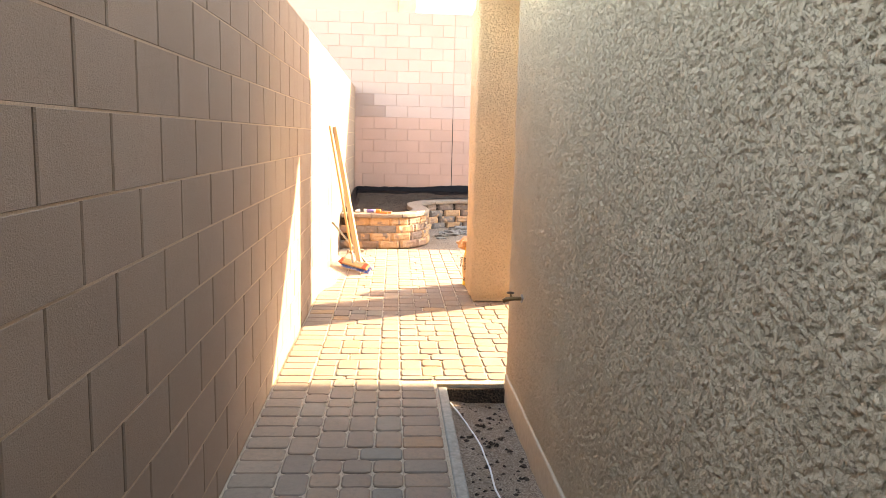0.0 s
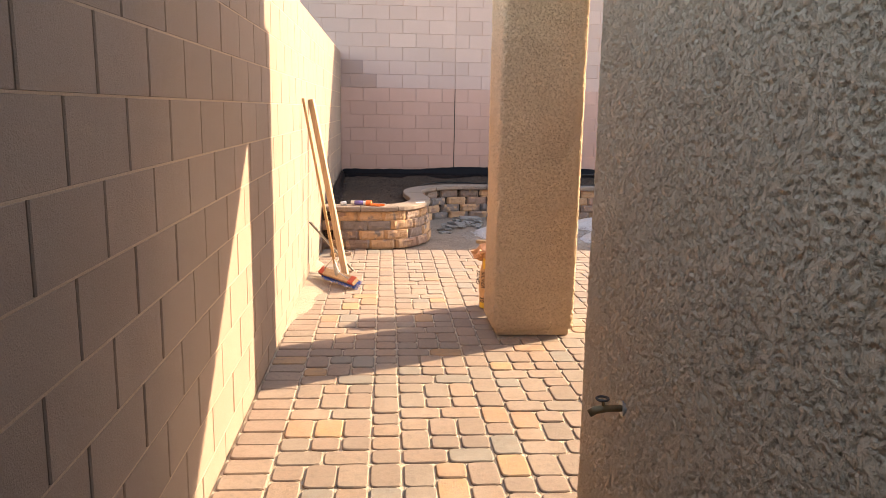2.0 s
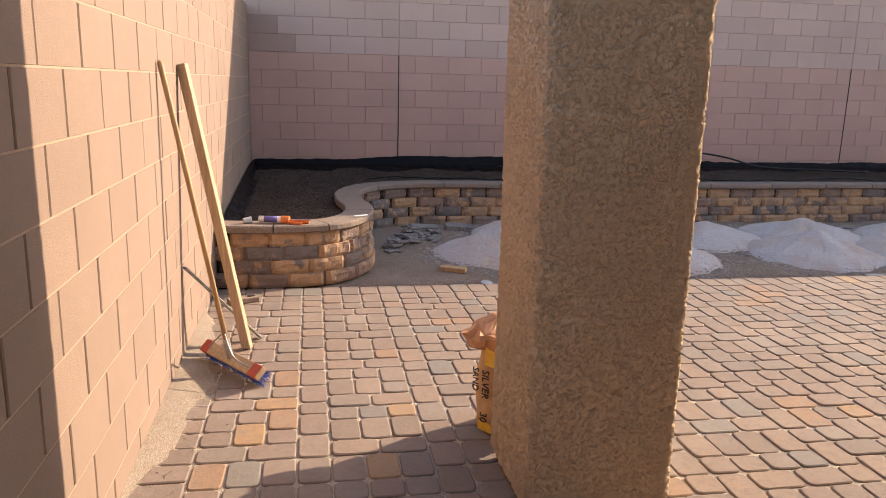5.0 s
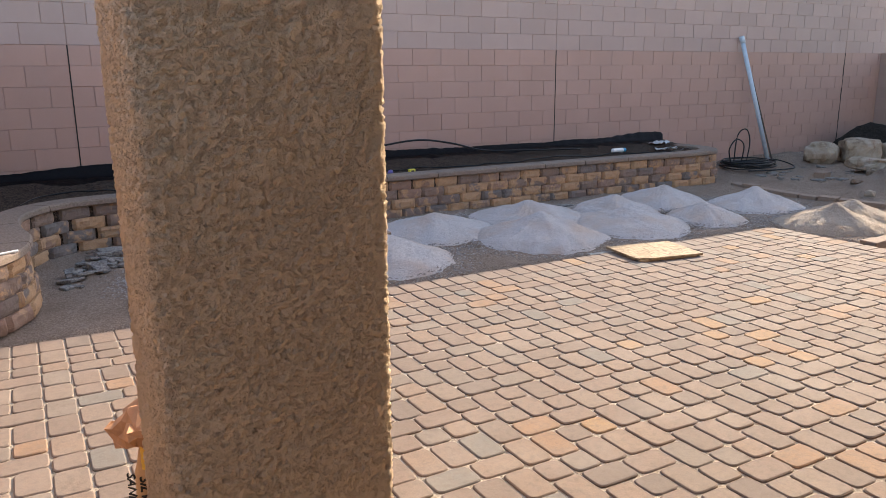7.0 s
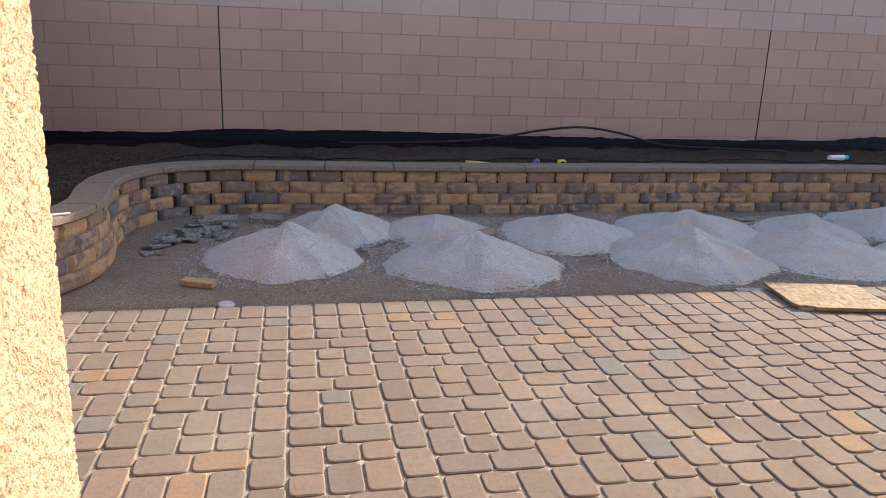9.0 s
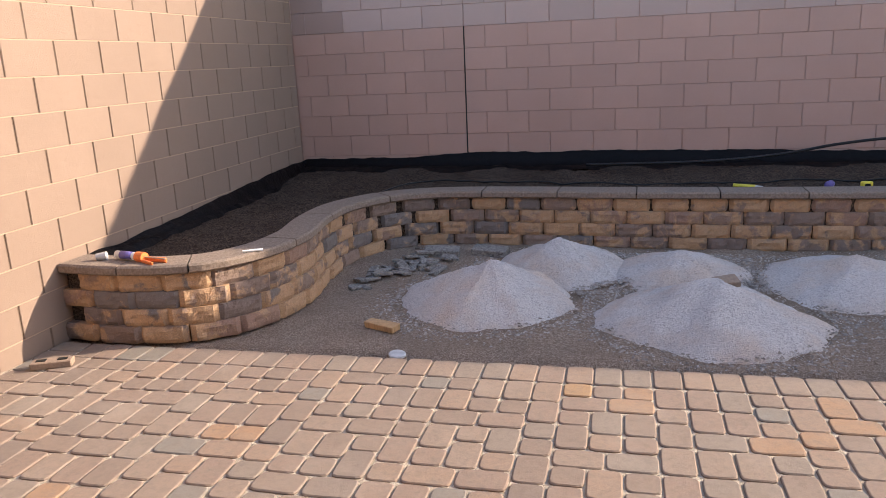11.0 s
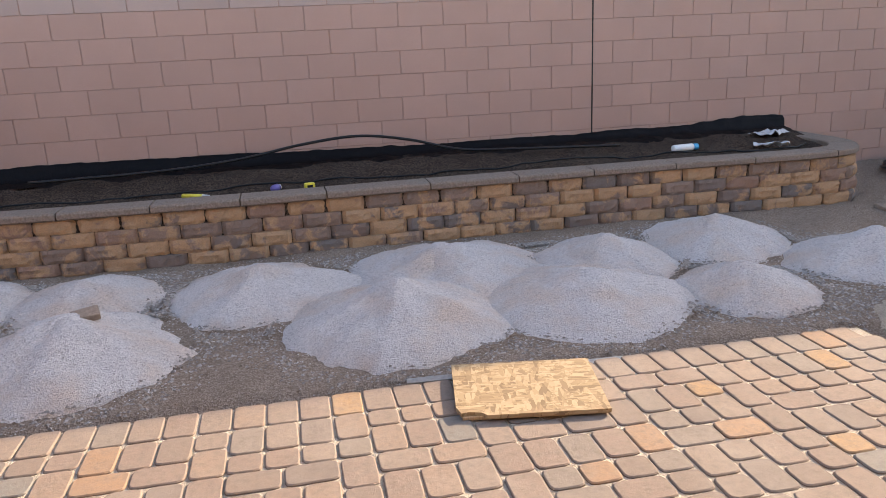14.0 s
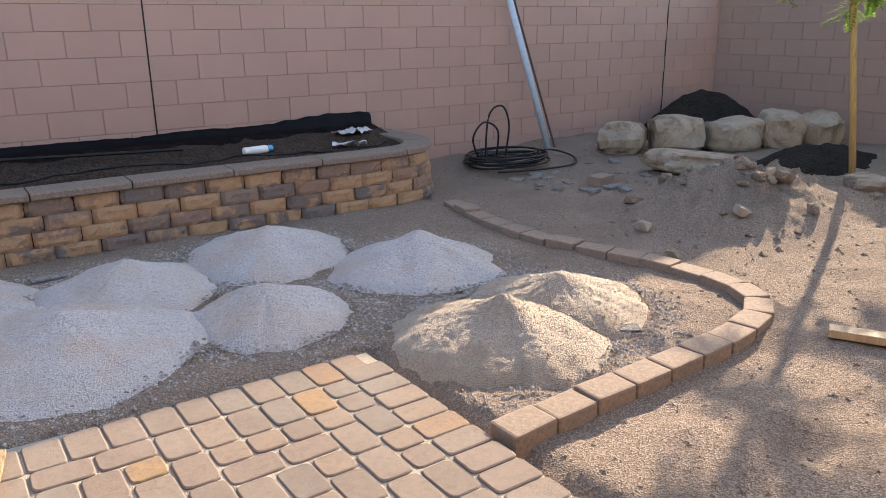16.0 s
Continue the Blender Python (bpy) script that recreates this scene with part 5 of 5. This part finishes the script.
def lay_field(x0, y0, nx, ny, skip=lambda x, y: False):
    """Random bond of squares and oblongs; every run of free cells is filled by twos and threes."""
    taken = np.zeros((ny + 4, nx), bool)
    out = []
    for j in range(ny):
        i = 0
        while i < nx:
            if taken[j, i]:
                i += 1
                continue
            run = 0
            while i + run < nx and not taken[j, i + run]:
                run += 1
            choice = [c for c in ((2, 2), (2, 3), (2, 3), (3, 2)) if c[0] <= run and run - c[0] != 1]
            w, d = rng.choice(choice) if choice else (run, 2)
            left = ny - j
            full = d
            if d > left or left - d == 1:
                d = left
            taken[j:j + d, i:i + w] = True
            if (w, full) in sizes_cells:
                x, y = x0 + (i + w / 2) * CELL, y0 + (j + d / 2) * CELL
                if not skip(x, y):
                    out.append((sizes_cells[w, full], x, y, d / full))
            i += w
    return out


def lay_bond(x0, y1, nx, ny):
    """Strips eight cells wide: three columns of a square and an oblong over a pair of long stones, then one loose column."""
    out = []

    def put(i, j, w, d):
        deep = min(d, ny - j)
        if i + w <= nx and deep > 0:
            out.append((sizes_cells[w, d], x0 + (i + w / 2) * CELL, y1 - (j + deep / 2) * CELL, deep / d))

    def column(i, j0, j1):
        j = j0
        while j < j1:
            left = j1 - j
            d = max(2, left) if left in (1, 2, 3) else 2 if left == 4 else rng.choice((2, 3, 3))
            put(i, j, 2, d)
            j += d

    order = (5, 1, 4, 0, 5, 2, 6, 3)
    for k, i in enumerate(range(0, nx - 1, 8)):
        width = min(8, nx - i)
        j = order[k % 8]
        bands = [(0, j)] if j >= 2 else []
        if j == 1:
            j = 5
            bands = [(0, 5)]
        while j < ny:
            for a in ((0, 3) if width >= 6 else ()):
                put(i + a, j, 3, 2)
            if width < 6:
                for a in range(0, width - 1, 2):
                    put(i + a, j, 2, 2)
            bands.append((j + 2, min(ny, j + 7)))
            j += 7
        for a, b in bands:
            for c in range(0, min(6, width - 1), 2):
                column(i + c, a, b)
        if width >= 8:
            column(i + 6, 0, ny)
    return out


laid = []
X_IN = WEST + 0.012 + 3 * CELL
Y_IN = PATIO_END - 3 * CELL
nx = int((PATIO_EAST - 3 * CELL - X_IN) / CELL) // 2 * 2
ny = int((Y_IN - HOUSE_Y + 0.04) / CELL)
laid += lay_bond(X_IN, Y_IN, nx, ny)
X_OUT = X_IN + nx * CELL
alley_n = int((HOUSE_Y + 3) / CELL)
laid += [p for p in lay_field(X_IN, Y_IN - ny * CELL - alley_n * CELL, 8, alley_n)]
for k in range(int((PATIO_END + 3) / (2 * CELL))):
    y = PATIO_END - (k + 0.5) * 2 * CELL
    laid.append((soldier_x, WEST + 0.012 + 1.5 * CELL, y))
    if y > HOUSE_Y - 0.05 and y < Y_IN + 0.02:
        laid.append((soldier_x, X_OUT + 1.5 * CELL, y))
    if y < Y_IN - ny * CELL - 0.06:
        laid.append((soldier_x, X_IN + 9.5 * CELL, y))
for k in range(nx // 2 + 2):
    x = X_IN + (k + 0.5) * 2 * CELL
    if x < X_OUT + 3 * CELL:
        laid.append((soldier_y, x, PATIO_END - 1.5 * CELL))


def paver_rank(x, y):
    return abs(y - 9.2) + 0.3 * abs(x - 4.6)


pieces("paver", floor, [(paver_rank(x, y), me, settle(x, y) @ Matrix.Diagonal((1, cut[0] if cut else 1, 1, 1))) for me, x, y, *cut in laid if not (0.72 < x < 1.25 and 6.8 < y < 7.25)], M_PAVER, M_PAVER_R, 300, "tumbled tan, brown and grey concrete pavers with sanded joints")

# ---- blocks of the garden walls ----
for k in range(12):
    z = 0.1126 + k * COURSE
    part("mortar_bed", span_box(WEST - 0.006, WEST - 0.0012, -2.98, NORTH - 0.02, z - 0.0035, z + 0.0035), M_BED, wall_west)
west_mesh = block_mesh("block", UNIT - 0.011, COURSE - 0.005, M_TAN)
pink_mesh = block_mesh("block", UNIT - 0.006, COURSE - 0.003, M_PINK)
pale_mesh = block_mesh("block", UNIT - 0.006, COURSE - 0.003, M_PALE)
east_mesh = block_mesh("block", UNIT - 0.006, COURSE - 0.003, M_BROWN)
lay_wall(wall_west, lambda s, z: Matrix.Translation((WEST, -3 + s, z)) @ Matrix.Rotation(radians(90), 4, "Z"), NORTH + 3 - 0.002, 11, -1, (west_mesh, None), (M_TAN, M_TAN_R), lambda s, z: abs(s - 7.0), offset=0.1, lift=0.1126)
north_place = lambda s, z: Matrix.Translation((WEST + s, NORTH, z))
lay_wall(wall_north, north_place, EAST - WEST, 9, 0, (pink_mesh, None), (M_PINK, M_PINK_R), lambda s, z: abs(s - 5.0), (1.03 - WEST, 7.126 - WEST, 13.64 - WEST), offset=0.14, phase=1)
brown_mesh = block_mesh("block", UNIT - 0.006, COURSE - 0.003, M_BROWN)
for k, end in ((9, -0.18), (10, -0.385)):
    x = end
    while x > WEST + 0.05:
        w = min(UNIT, x - WEST)
        ob = part("block", brown_mesh, M_BROWN, wall_north)
        ob.matrix_basis = Matrix.Translation((x - w / 2, NORTH - 0.003, (k + 0.5) * COURSE)) @ Matrix.Diagonal(((w - 0.006) / (UNIT - 0.006), 1, 1, 1))
        x -= w
lay_wall(wall_north, lambda s, z: Matrix.Translation((s - 6, NORTH, z)), 28.0, 18, 9, (pale_mesh, None), (M_PALE, M_PALE_R), lambda s, z: abs(s - 9.8) + 0.5 * z, (7.03, 13.126, 19.64), offset=0.121, phase=1)
lay_wall(wall_east, lambda s, z: Matrix.Translation((EAST, NORTH - s, z)) @ Matrix.Rotation(radians(-90), 4, "Z"), 12.0, 9, 0, (east_mesh, None), (M_BROWN, M_BROWN_R), lambda s, z: s)
